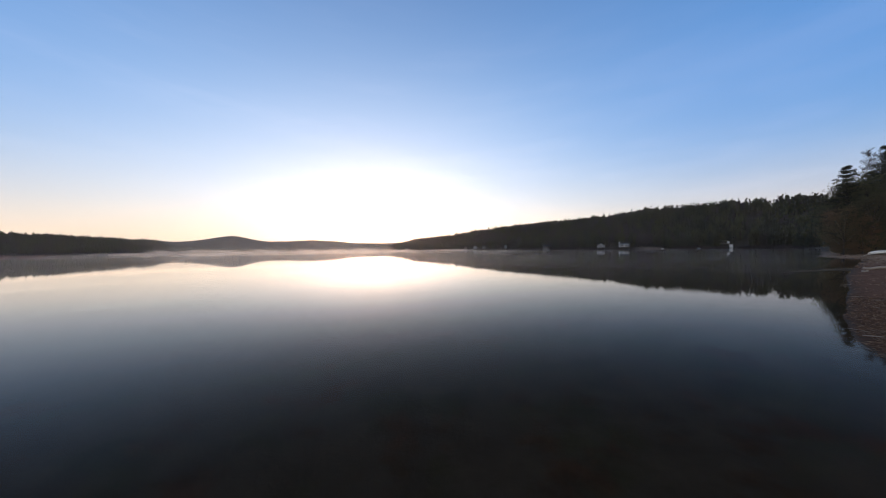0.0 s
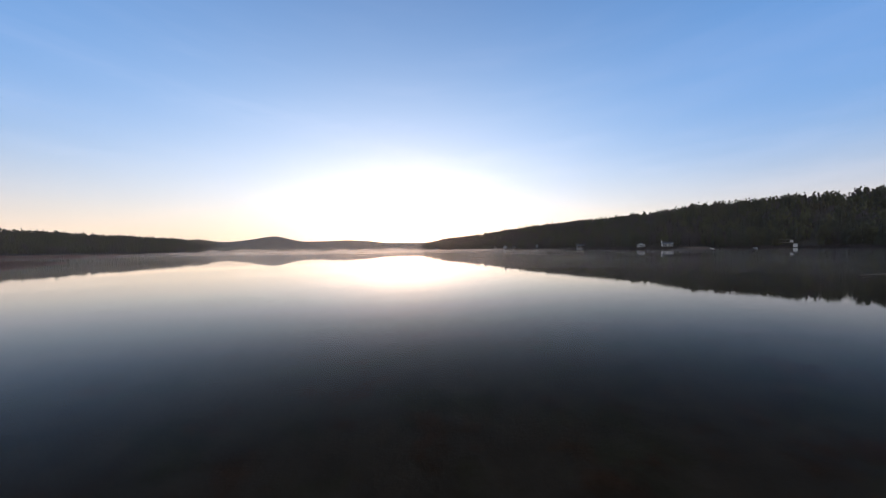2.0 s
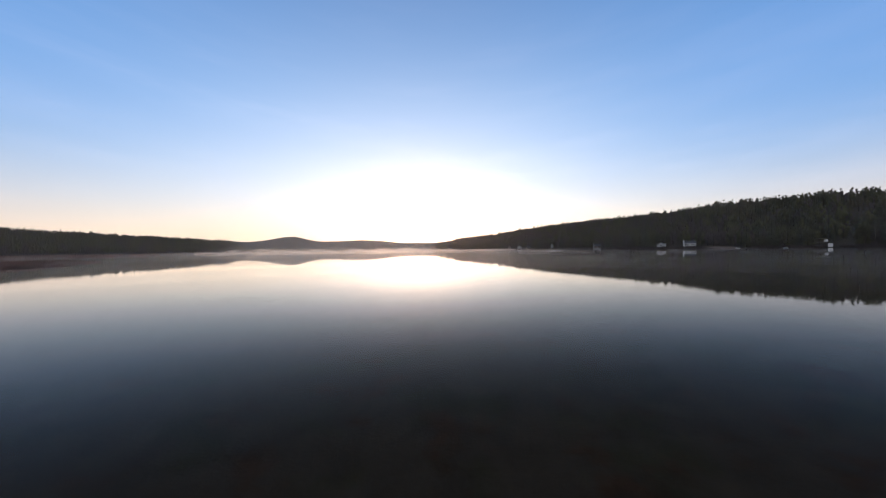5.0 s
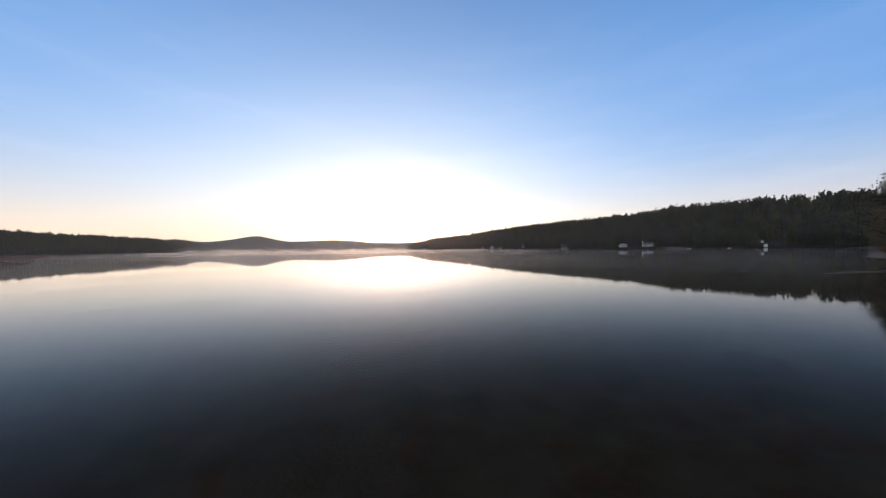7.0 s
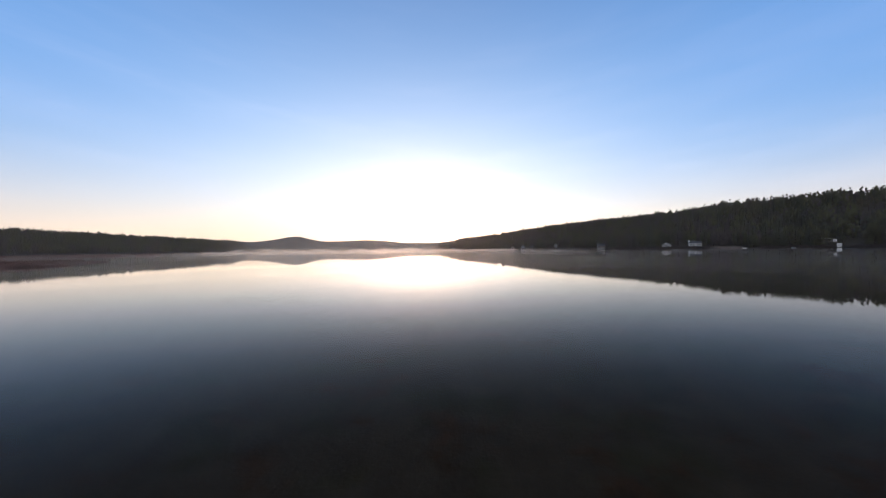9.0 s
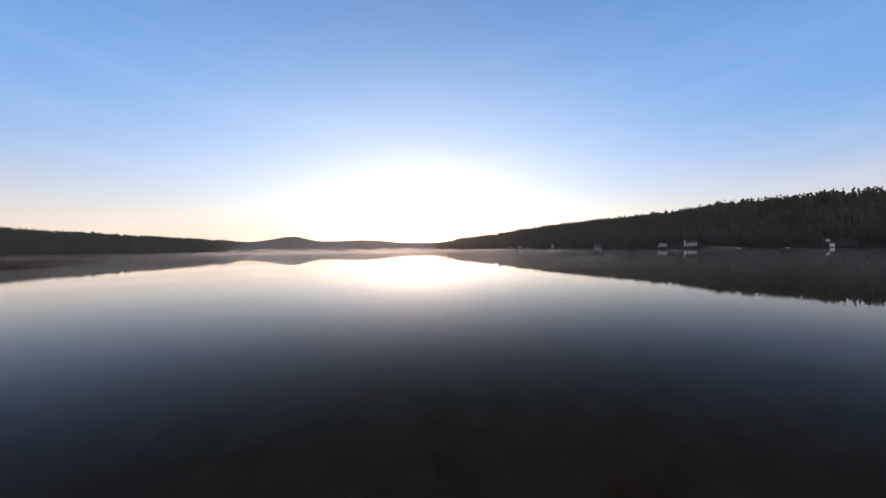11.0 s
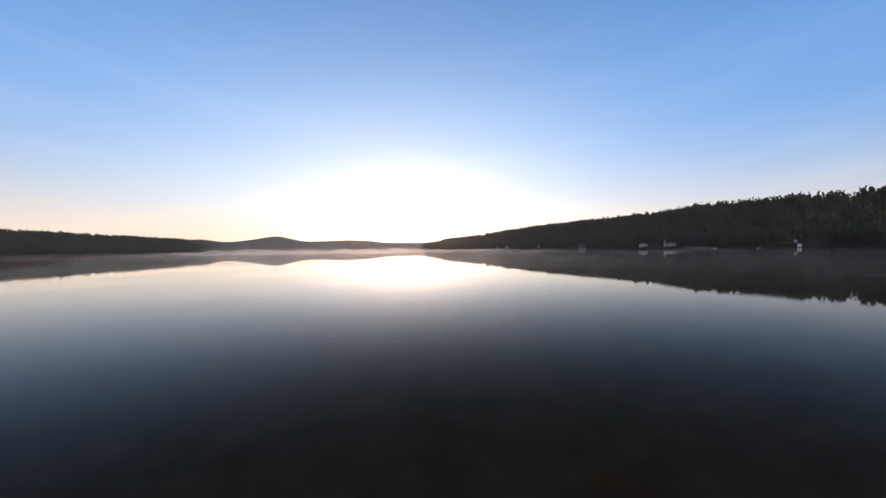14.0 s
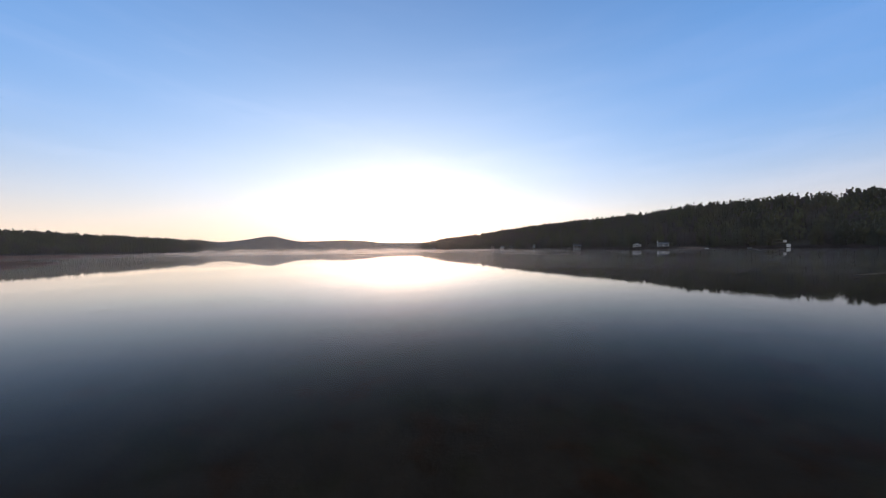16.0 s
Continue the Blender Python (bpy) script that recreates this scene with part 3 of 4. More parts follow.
def height(x, y):
    x, y = np.asarray(x, float), np.asarray(y, float)
    d, r, az = from_shore(x, y), np.hypot(x, y), np.degrees(np.arctan2(x, y))
    bed = -np.minimum(7.0, 0.15 * -np.minimum(d, 0) + 0.004 * np.minimum(d, 0) ** 2)
    beach = 0.09 * np.minimum(np.maximum(d, 0), 9) + 0.02 * np.clip(d - 9, 0, 60)
    hill = np.interp(az, HILL_AZ, HILL_H) * smooth((d - 5) / np.interp(az, HILL_AZ, HILL_W))
    far = np.interp(az, FAR_AZ, FAR_H) * smooth((r - 1500) / 1300)
    rough = wobble(x, y, 40, 3) * np.clip(d / 60, 0, 1) * 1.2 + wobble(x, y, 14, 5) * np.clip((r - 1300) / 600, 0, 1) * 2.5
    near = wobble(x, y, 2.3, 9) * 0.009 * np.clip((60 - r) / 30, 0, 1)
    return np.where(d > 0, beach + hill + far + rough, bed) + near


# ---------------------------------------------------------------- ground and water
def build_ground():
    az = np.radians(np.concatenate([np.arange(-80, 65, 0.45), np.arange(65, 280, 2.5)]))
    rr = np.concatenate([[0.3], 0.9 * 1.0335 ** np.arange(0, 260)])
    a, r = np.meshgrid(az, rr)
    x, y = r * np.sin(a), r * np.cos(a)
    z = height(x, y)
    n, m = len(az), len(rr)
    verts = np.stack([x.ravel(), y.ravel(), z.ravel()], 1)
    i, j = np.meshgrid(np.arange(m - 1), np.arange(n), indexing="ij")
    k = (j + 1) % n
    quads = np.stack([i * n + j, (i + 1) * n + j, (i + 1) * n + k, i * n + k], -1).reshape(-1, 4)[:, ::-1]
    me = bpy.data.meshes.new("ground")
    me.from_pydata(verts.tolist() + [(0, 0, float(height(0.0, 0.0)))], [], quads.tolist() + [(len(verts), j, (j + 1) % n) for j in range(n)])
    me.materials.append(M["ground"])
    me.polygons.foreach_set("use_smooth", np.ones(len(me.polygons), dtype=bool))
    tagged(new("ground", me), "brown leaf-strewn lake shore rising to wooded hills", "ground", kind="structure")


build_ground()


def build_water():
    bm = bmesh.new()
    bmesh.ops.create_circle(bm, cap_ends=True, segments=96, radius=1700)
    me = bpy.data.meshes.new("water")
    bm.to_mesh(me)
    bm.free()
    me.materials.append(M["water"])
    ob = tagged(new("water", me), "still dark lake water mirroring the dawn sky", "lake", kind="structure")
    ob.visible_shadow = False


build_water()


# ---------------------------------------------------------------- woods
rng = random.Random(11)
LEAFY = [wood_leaf(rng, 14 * rng.uniform(0.85, 1.15), 11, 8, 0.42, 0.29, 0.05, 1.25) for _ in range(6)]
BARE = [bare_tree(rng, 14 * rng.uniform(0.85, 1.1), 8, 5, 2) for _ in range(2)] + [wood_leaf(rng, 14 * rng.uniform(0.85, 1.15), 10, 7, 0.38, 0.29, 0.05, 1.25) for _ in range(4)]
MID_PINES = [wood_pine(rng, 15 * rng.uniform(0.9, 1.15), 7, 4, 0.36, 0.23) for _ in range(5)]
FAR_LEAFY = [wood_leaf(rng, 14 * rng.uniform(0.85, 1.1), 6, 7, 0.75, 0.36, 0.10, 1.5) for _ in range(5)]
WEST_PINES = [wood_pine(rng, 15 * rng.uniform(0.9, 1.1), 4, 5, 0.6, 0.27) for _ in range(4)]
THICKETS = [wood_leaf(rng, 5.0, 5, 3, 0.5, 0.5, 0.05, 1.4) for _ in range(3)]
FAR_PINES = [conifer(rng, 13, 7, 5, 0.26, 0.05) for _ in range(3)]


HOMES = {"cottage": (31.85, 266), "gable": (28.4, 256), "tall": (19.5, 318), "c1": (4.4, 522), "c2": (6.3, 505), "c3": (8.0, 492), "c4": (12.1, 443), "cape": (-7.0, 562), "shed": (44.62, 300)}
CLEARINGS = [polar(a, r + e) for a, r in HOMES.values() for e in (-6, 0, 4)]


def wood(area, az0, az1, r0, r1, d0, d1, count, shares, pines, sizes=(0.9, 1.32), leafy=LEAFY):
    spots = {"pine": [], "leaf": [], "bare": [], "young": []}
    pos = []
    tries = 0
    while len(pos) < count and tries < count * 30:
        tries += 1
        a, r = rng.uniform(az0, az1), math.sqrt(rng.uniform(r0 * r0, r1 * r1))
        pos.append((*polar(a, r), r))
    xy = np.array(pos)
    d, z = from_shore(xy[:, 0], xy[:, 1]), height(xy[:, 0], xy[:, 1])
    for (x, y, r), dd, zz in zip(pos, d, z):
        if not d0 < dd < d1 or (dd < 9 and math.hypot(x - 158, y - 226) < 12):
            continue
        if any(math.hypot(x - hx, y - hy) < 9 for hx, hy in CLEARINGS):
            continue
        mixn = noise.noise(Vector((x * 0.02, y * 0.02, 7.0))) * 0.5
        u = rng.random() + mixn
        if area == "hill":          # barer and browner towards the cape
            u += float(np.interp(math.degrees(math.atan2(x, y)), (0, 18, 30, 42), (0.46, 0.28, 0.0, -0.24)))
        kind = "pine" if u < shares[0] else "leaf" if u < shares[0] + shares[1] else "bare"
        n = {"pine": len(pines), "leaf": len(leafy), "bare": len(BARE)}[kind]
        spots[kind].append((rng.randrange(n), x, y, zz - 0.1, rng.uniform(0, 6.28), rng.uniform(*sizes) * (0.88 if area == "hill" and kind == "pine" else 1.18 if area != "hill" and rng.random() < 0.03 else 1)))
        if area == "hill" and dd > 95:          # young growth under the trees of the crest
            spots["young"].append((rng.randrange(3), x + rng.uniform(-3, 3), y + rng.uniform(-3, 3), zz - 0.3, rng.uniform(0, 6.28), rng.uniform(0.9, 1.4)))
    scatter(area + "_conifers", pines, spots["pine"], [M["bark"], M["pine"]], "dark green conifer woods on the lake shore", "conifer woods")
    scatter(area + "_broadleaf_woods", leafy, spots["leaf"], [M["bark"], M["spring"]], "budding dull green broadleaf woods on the slope", "broadleaf woods")
    scatter(area + "_thickets", THICKETS, spots["young"], [M["bark"], M["spring"]], "low dull green thickets under the trees of the crest", "thickets")
    scatter(area + "_bare_woods", BARE, spots["bare"], [M["bark"], M["twig"]], "grey brown woods, leafless or in bud, on the slope", "bare woods")


wood("hill", -10.5, 59, 235, 740, 4, 172, 8900, (0.15, 0.43), MID_PINES, (0.70, 0.95))
wood("west_shore", -71, -42.6, 320, 960, 3, 185, 5200, (0.12, 0.60), WEST_PINES, (0.55, 0.72), FAR_LEAFY)
wood("far_shore", -44, -9, 760, 1500, 4, 160, 2800, (1.3, 0.0), FAR_PINES)


SHED = polar(*HOMES["shed"])


def shore_shrubs(name, az0, az1, step, label):
    """Low bushes that hide the bank along the waterline."""
    k = random.Random(az0)
    kinds = []
    for q in range(5):
        s = Soup()
        for j in range(30):
            a, r, z = k.uniform(0, 6.28), k.uniform(0, 0.9), k.uniform(0.0, 1.3)
            s.leaf((math.cos(a) * r, math.sin(a) * r, z * (1.1 - r * 0.6)), 0.36, k, 1, 0.3)
        s.add(*tube([(0, 0, -0.4), (0, 0, 0.6)], [0.05, 0.02], 4), 0)
        kinds.append(s)
    spots, a = [], az0
    while a < az1:
        a += step * k.uniform(0.5, 1.5)
        lo, hi = 150.0, 1000.0
        while hi - lo > 0.3:
            mid = (lo + hi) / 2
            lo, hi = (lo, mid) if float(from_shore(*polar(a, mid))) > 0 else (mid, hi)
        for off in (k.uniform(0.2, 1.2), k.uniform(1.5, 3.5)):
            x, y = polar(a, lo + off)
            if math.hypot(x - 158, y - 226) > 16 and math.hypot(x - SHED[0], y - SHED[1]) > 5:
                spots.append((k.randrange(5), x, y, max(0.0, float(height(x, y))) - 0.05, k.uniform(0, 6.28), k.uniform(0.6, 1.5)))
    scatter(name, kinds, spots, [M["bark"], M["twig"]], label, "shrubs")


shore_shrubs("shore_shrubs", -9.5, 50.5, 0.16, "low dark bushes along the far waterline")
shore_shrubs("west_shore_shrubs", -72, -45, 0.14, "low dark bushes along the west waterline")


# ---------------------------------------------------------------- trees that stand apart on the near shores
def tree_thing(name, soup, mats, label, category, group, crown="crown"):
    root = tagged(new(name), label, category, group)
    for slot, nm in ((0, "trunk"), (1, crown)):
        fs = [f for f, i in zip(soup.f, soup.i) if i == slot]
        used = sorted({a for f in fs for a in f})
        at = {a: k for k, a in enumerate(used)}
        ob = part_mesh(nm, mesh_from(nm, [soup.v[a] for a in used], [tuple(at[a] for a in f) for f in fs], [mats[slot]]), root)
        if slot:
            tagged(ob, kind="stuff")
    return root


def stand(x, y, turn=0.0, size=1.0, sink=0.1):
    return Matrix.Translation((x, y, float(height(x, y)) - sink)) @ Matrix.Rotation(turn, 4, "Z") @ Matrix.Scale(size, 4)


def place(ob, m):
    """A copy with its own size."""
    c = copy_thing(ob, m)
    c.matrix_basis = m
    return c


def white_pine(rng, h):
    """A ragged old pine: whorls of level limbs with upturned needle sprays."""
    s = Soup()
    s.add(*tube([(0, 0, -0.6), (0.1, 0, h * 0.5), (0, 0.1, h)], [h * 0.016, h * 0.011, h * 0.002], 7), 0)
    n = 19
    for i in range(n):
        t = 0.14 + 0.86 * i / n
        reach = h * 0.29 * (1.02 - t) ** 0.8
        for k in range(5):
            a = 6.283 * (k + rng.uniform(-0.45, 0.45)) / 5 + i * 0.9
            r = reach * rng.uniform(0.4, 1.2) + 0.12
            d = Vector((math.cos(a), math.sin(a), rng.uniform(0.05, 0.45)))
            c = Vector((0, 0, h * t))
            tip = c + d * r
            s.add(*tube([c, tip], [h * 0.004, h * 0.0015], 3), 0)
            puff = min(0.4, 0.1 + reach * 0.16)
            for j in range(36):
                p = c.lerp(tip, rng.uniform(0.2, 1.0))
                s.leaf(p + Vector((rng.uniform(-puff, puff), rng.uniform(-puff, puff), rng.uniform(-0.12, 0.3))), 0.2, rng, 1, 2.0, 0.45)
    return s


trng = random.Random(5)
pine_a = tree_thing("white_pine", white_pine(trng, 13.8), [M["bark"], M["pine"]], "tall ragged dark green pine on the point", "pine tree", "trees on the point")
pine_a.matrix_basis = stand(57.6, 41.6, 0, 0.93)
rust_a = tree_thing("young_oak", broadleaf(trng, 7.5, 16, 330, 0.085, 0.33, 0.05), [M["bark"], M["rust"]], "bushy young tree keeping rust brown leaves by the water", "oak tree", "trees on the point")
rust_a.matrix_basis = stand(54.8, 40.0, 0, 0.9)
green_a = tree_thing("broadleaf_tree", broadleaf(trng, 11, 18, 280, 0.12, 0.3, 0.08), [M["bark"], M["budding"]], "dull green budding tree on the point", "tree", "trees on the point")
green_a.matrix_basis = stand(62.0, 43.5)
bare_a = tree_thing("bare_tree", bare_tree(trng, 12.5, 20, 15, 14, 0.22, 0.0013), [M["bark"], M["twig"]], "leafless grey tree with fine twigs on the point", "tree", "trees on the point", "twigs")
bare_a.matrix_basis = stand(63.0, 46.6, 0, 0.92)
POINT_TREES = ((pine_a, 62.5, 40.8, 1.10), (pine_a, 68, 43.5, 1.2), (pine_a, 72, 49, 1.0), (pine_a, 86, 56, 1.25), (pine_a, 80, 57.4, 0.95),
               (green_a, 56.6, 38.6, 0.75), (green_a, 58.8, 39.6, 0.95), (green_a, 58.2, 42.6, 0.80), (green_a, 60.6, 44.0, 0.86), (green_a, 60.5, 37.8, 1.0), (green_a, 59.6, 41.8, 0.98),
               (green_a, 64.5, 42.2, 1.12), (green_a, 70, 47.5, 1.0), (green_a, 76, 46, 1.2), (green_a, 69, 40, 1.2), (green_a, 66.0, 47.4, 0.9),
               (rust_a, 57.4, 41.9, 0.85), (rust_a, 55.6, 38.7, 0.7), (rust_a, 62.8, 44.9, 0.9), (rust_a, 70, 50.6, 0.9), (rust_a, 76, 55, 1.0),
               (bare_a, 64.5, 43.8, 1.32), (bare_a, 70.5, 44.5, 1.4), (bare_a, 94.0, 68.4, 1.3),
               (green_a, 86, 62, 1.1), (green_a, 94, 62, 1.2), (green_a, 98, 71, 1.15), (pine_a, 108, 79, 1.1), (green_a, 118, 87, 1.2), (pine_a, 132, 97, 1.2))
for src, x, y, size in POINT_TREES:
    place(src, stand(x, y, trng.uniform(0, 6.28), size))

# a row of trees right on the far shore
shore_pine = tree_thing("shore_pine", conifer(trng, 16, 18, 8, 0.24, 0.12), [M["bark"], M["pine"]], "dark green pine at the edge of the far shore", "pine tree", "trees along the far shore")
shore_leaf = tree_thing("shore_tree", broadleaf(trng, 14, 13, 30, 0.6, 0.31, 0.1), [M["bark"], M["spring"]], "round dull green tree at the edge of the far shore", "tree", "trees along the far shore")
shore_birch = tree_thing("birch", bare_tree(trng, 14, 10, 7, 4, 0.8), [M["birch"], M["twig"]], "slim pale barked birch at the edge of the far shore", "birch tree", "trees along the far shore", "twigs")
k = 0
for src, az in ((shore_pine, -8.6), (shore_leaf, 47.0), (shore_birch, 47.6)):
    edge = 4.0
    r = 150.0
    while float(from_shore(*polar(az, r))) < edge:
        r += 1.0
    src.matrix_basis = stand(*polar(az, r), 0, 1.0)
az = -9.6
while az < 51:
    az += trng.uniform(0.7, 1.5) * (0.55 if az < 10 else 1.0)
    r = 150.0
    edge = trng.uniform(2.5, 7)
    while float(from_shore(*polar(az, r))) < edge:
        r += 1.5
    x, y = polar(az, r)
    if math.hypot(x - 158, y - 226) < 11 or any(math.hypot(x - hx, y - hy) < 7 for hx, hy in CLEARINGS):
        continue
    src = trng.choice((shore_pine, shore_pine, shore_leaf, shore_leaf, shore_birch))
    if az < 6:
        src = trng.choice((shore_pine, shore_pine, shore_pine, shore_leaf))
    place(src, stand(x, y, trng.uniform(0, 6.28), trng.uniform(0.75, 1.2)))

for az in (-8.9, -7.4, -6.3, -5.1, -4.4, -2.7, -1.5, -0.4, 0.9, 2.6, 3.3, 5.2, 7.4, 9.1):      # taller pines that stand over the woods of the cape
    r, edge = 480.0, trng.uniform(8, 26)
    while float(from_shore(*polar(az, r))) < edge and r < 620:
        r += 2.0
    place(shore_pine, stand(*polar(az, r), trng.uniform(0, 6.28), trng.uniform(1.0, 1.3)))


# ---------------------------------------------------------------- houses on the far shore
def window_unit(parent, x, y, z, w, h, white):
    """A window in a wall that faces -y: frame, sill and two panes."""
    bm = bmesh.new()
    for a in ((x - w / 2 - 0.08, x - w / 2, z, z + h), (x + w / 2, x + w / 2 + 0.08, z, z + h), (x - w / 2 - 0.08, x + w / 2 + 0.08, z + h, z + h + 0.1)):
        box(bm, a[0], a[1], y - 0.06, y + 0.02, a[2], a[3])
    win = part("window", bm, white, parent, "white framed window")
    part("sill", box(bmesh.new(), x - w / 2 - 0.12, x + w / 2 + 0.12, y - 0.1, y + 0.02, z - 0.07, z), white, win)
    for q in (0, 1):
        z0 = z + q * h / 2
        part("pane", box(bmesh.new(), x - w / 2, x + w / 2, y - 0.03 - 0.008 * q, y - 0.012 - 0.004 * q, z0, z0 + h / 2 - 0.03), M["glass"], win, "dark glass pane")


def cottage(spot, w, d, h, roof_h, wall, label, gable_front=False, porch=0.0, chimney=False, windows=3, floors=1, white=None, size=1.0):
    white = white or M["white"]
    az, r = spot
    root = tagged(new("cottage"), label, "house", "houses on the far shore")
    ww, dd = w / 2, d / 2
    bm = bmesh.new()
    if gable_front:
        prof = [(-ww, 0), (ww, 0), (ww, h), (0, h + roof_h), (-ww, h)]
        lo = [bm.verts.new((x, -dd, z)) for x, z in prof]
        hi = [bm.verts.new((x, dd, z)) for x, z in prof]
    else:
        prof = [(-dd, 0), (dd, 0), (dd, h), (0, h + roof_h), (-dd, h)]
        lo = [bm.verts.new((ww, y, z)) for y, z in prof]
        hi = [bm.verts.new((-ww, y, z)) for y, z in prof]
    bm.faces.new(lo)
    bm.faces.new(hi[::-1])
    for i in range(5):
        j = (i + 1) % 5
        bm.faces.new((lo[j], lo[i], hi[i], hi[j]))
    bmesh.ops.recalc_face_normals(bm, faces=bm.faces)
    part("wall", bm, wall, root)
    # two roof slabs with eaves
    run = ww if gable_front else dd
    ln = (dd if gable_front else ww) + 0.4
    for side in (-1, 1):
        bm = bmesh.new()
        slope = roof_h / run
        a, b = (0.0, h + roof_h + 0.02), (side * (run + 0.45), h - 0.45 * slope + 0.02)
        quad = []
        for off in (0.0, 0.18):
            for p in (a, b):
                for e in (-ln, ln):
                    quad.append(bm.verts.new((p[0], e, p[1] + off) if gable_front else (e, p[0], p[1] + off)))
        q = quad
        for f in ((0, 1, 3, 2), (4, 6, 7, 5), (0, 4, 5, 1), (2, 3, 7, 6), (0, 2, 6, 4), (1, 5, 7, 3)):
            bm.faces.new([q[i] for i in f])
        bmesh.ops.recalc_face_normals(bm, faces=bm.faces)
        part("roof", bm, M["roof"], root, "dark shingled roof slope")
    part("foundation", box(bmesh.new(), -ww + 0.05, ww - 0.05, -dd + 0.05, dd - 0.05, -1.6, 0.0), M["grey_wall"], root)
    for fl in range(floors):
        for i in range(windows):
            x = -ww + w * (i + 0.5) / windows
            if fl == 0 and windows > 1 and i == windows // 2:
                dr = part("door", box(bmesh.new(), x - 0.45, x + 0.45, -dd - 0.05, -dd + 0.01, 0.05, 2.1, 0.02), white, root, "painted front door")
                part("handle", box(bmesh.new(), x + 0.3, x + 0.36, -dd - 0.11, -dd - 0.05, 1.0, 1.12, 0.01), M["metal"], dr)
                continue
            window_unit(root, x, -dd, 0.85 + fl * 2.7, min(1.3, w / windows * 0.55), 1.25, white)
    if gable_front:
        window_unit(root, 0, -dd, h + 0.25, 0.8, min(0.9, roof_h * 0.45), white)
    if porch:
        y0 = -dd - porch
        part("porch_deck", box(bmesh.new(), -ww, ww, y0, -dd, -0.18, 0.0), M["deck"], root)
        part("porch_roof", box(bmesh.new(), -ww - 0.2, ww + 0.2, y0 - 0.25, -dd - 0.02, 2.35, 2.55, 0.03), white, root, "flat white porch roof")
        for i in range(5):
            x = -ww + 0.1 + (w - 0.2) * i / 4
            part("post", box(bmesh.new(), x - 0.08, x + 0.08, y0, y0 + 0.16, 0.0, 2.35), white, root)
            part("pier", box(bmesh.new(), x - 0.12, x + 0.12, y0, y0 + 0.24, -1.6, -0.18), M["grey_wall"], root)
        part("railing", box(box(bmesh.new(), -ww, ww, y0 + 0.02, y0 + 0.09, 0.85, 0.93), -ww, ww, y0 + 0.03, y0 + 0.08, 0.2, 0.26), white, root)
    if chimney:
        bm = box(bmesh.new(), -ww - 0.75, -ww - 0.01, -0.6, 0.5, -1.4, h + roof_h + 1.0, 0.02)
        ch = part("chimney", bm, white, root, "whitewashed chimney stack")
        part("cap", box(bmesh.new(), -ww - 0.82, -ww + 0.06, -0.68, 0.58, h + roof_h + 1.0, h + roof_h + 1.12), M["grey_wall"], ch)
    x, y = polar(az, r)
    z = max(float(height(x, y)), 0.4)
    root.matrix_basis = Matrix.Translation((x, y, z + 0.6)) @ Matrix.Rotation(radians(-az), 4, "Z") @ Matrix.Scale(size, 4)
    return root


cottage(HOMES["cottage"], 7.2, 6.0, 2.6, 1.5, M["grey_wall"], "low pale lakeside cottage with a long white porch", porch=2.0, chimney=True, windows=5, size=0.85)
cottage(HOMES["gable"], 5.4, 6.0, 1.5, 2.2, M["grey_wall"], "small grey gabled cabin with a white deck by the water", gable_front=True, porch=1.6, windows=1, size=0.9)
cottage(HOMES["tall"], 6.4, 7.0, 2.5, 1.7, M["brown_wall"], "brown house with a grey porch and chimney among trees", porch=1.8, chimney=True, windows=3, white=M["grey_wall"], size=0.9)
cottage(HOMES["c1"], 5.5, 6.0, 2.4, 2.0, M["brown_wall"], "small brown gabled cabin on the far shore", gable_front=True, windows=2, white=M["grey_wall"])
cottage(HOMES["c2"], 6.8, 6.5, 2.5, 2.6, M["grey_wall"], "grey gabled lake house on the far shore", gable_front=True, windows=3, white=M["grey_wall"])
cottage(HOMES["c3"], 6.5, 6.0, 2.4, 1.8, M["brown_wall"], "low brown cabin on the far shore", windows=3, white=M["grey_wall"])
cottage(HOMES["c4"], 3.4, 5.0, 4.6, 2.0, M["grey_wall"], "narrow tall grey house on the far shore", gable_front=True, windows=1, floors=2, white=M["grey_wall"])
cottage(HOMES["cape"], 7.0, 5.0, 1.9, 1.2, M["grey_wall"], "low grey cabin at the tip of the cape", windows=3)


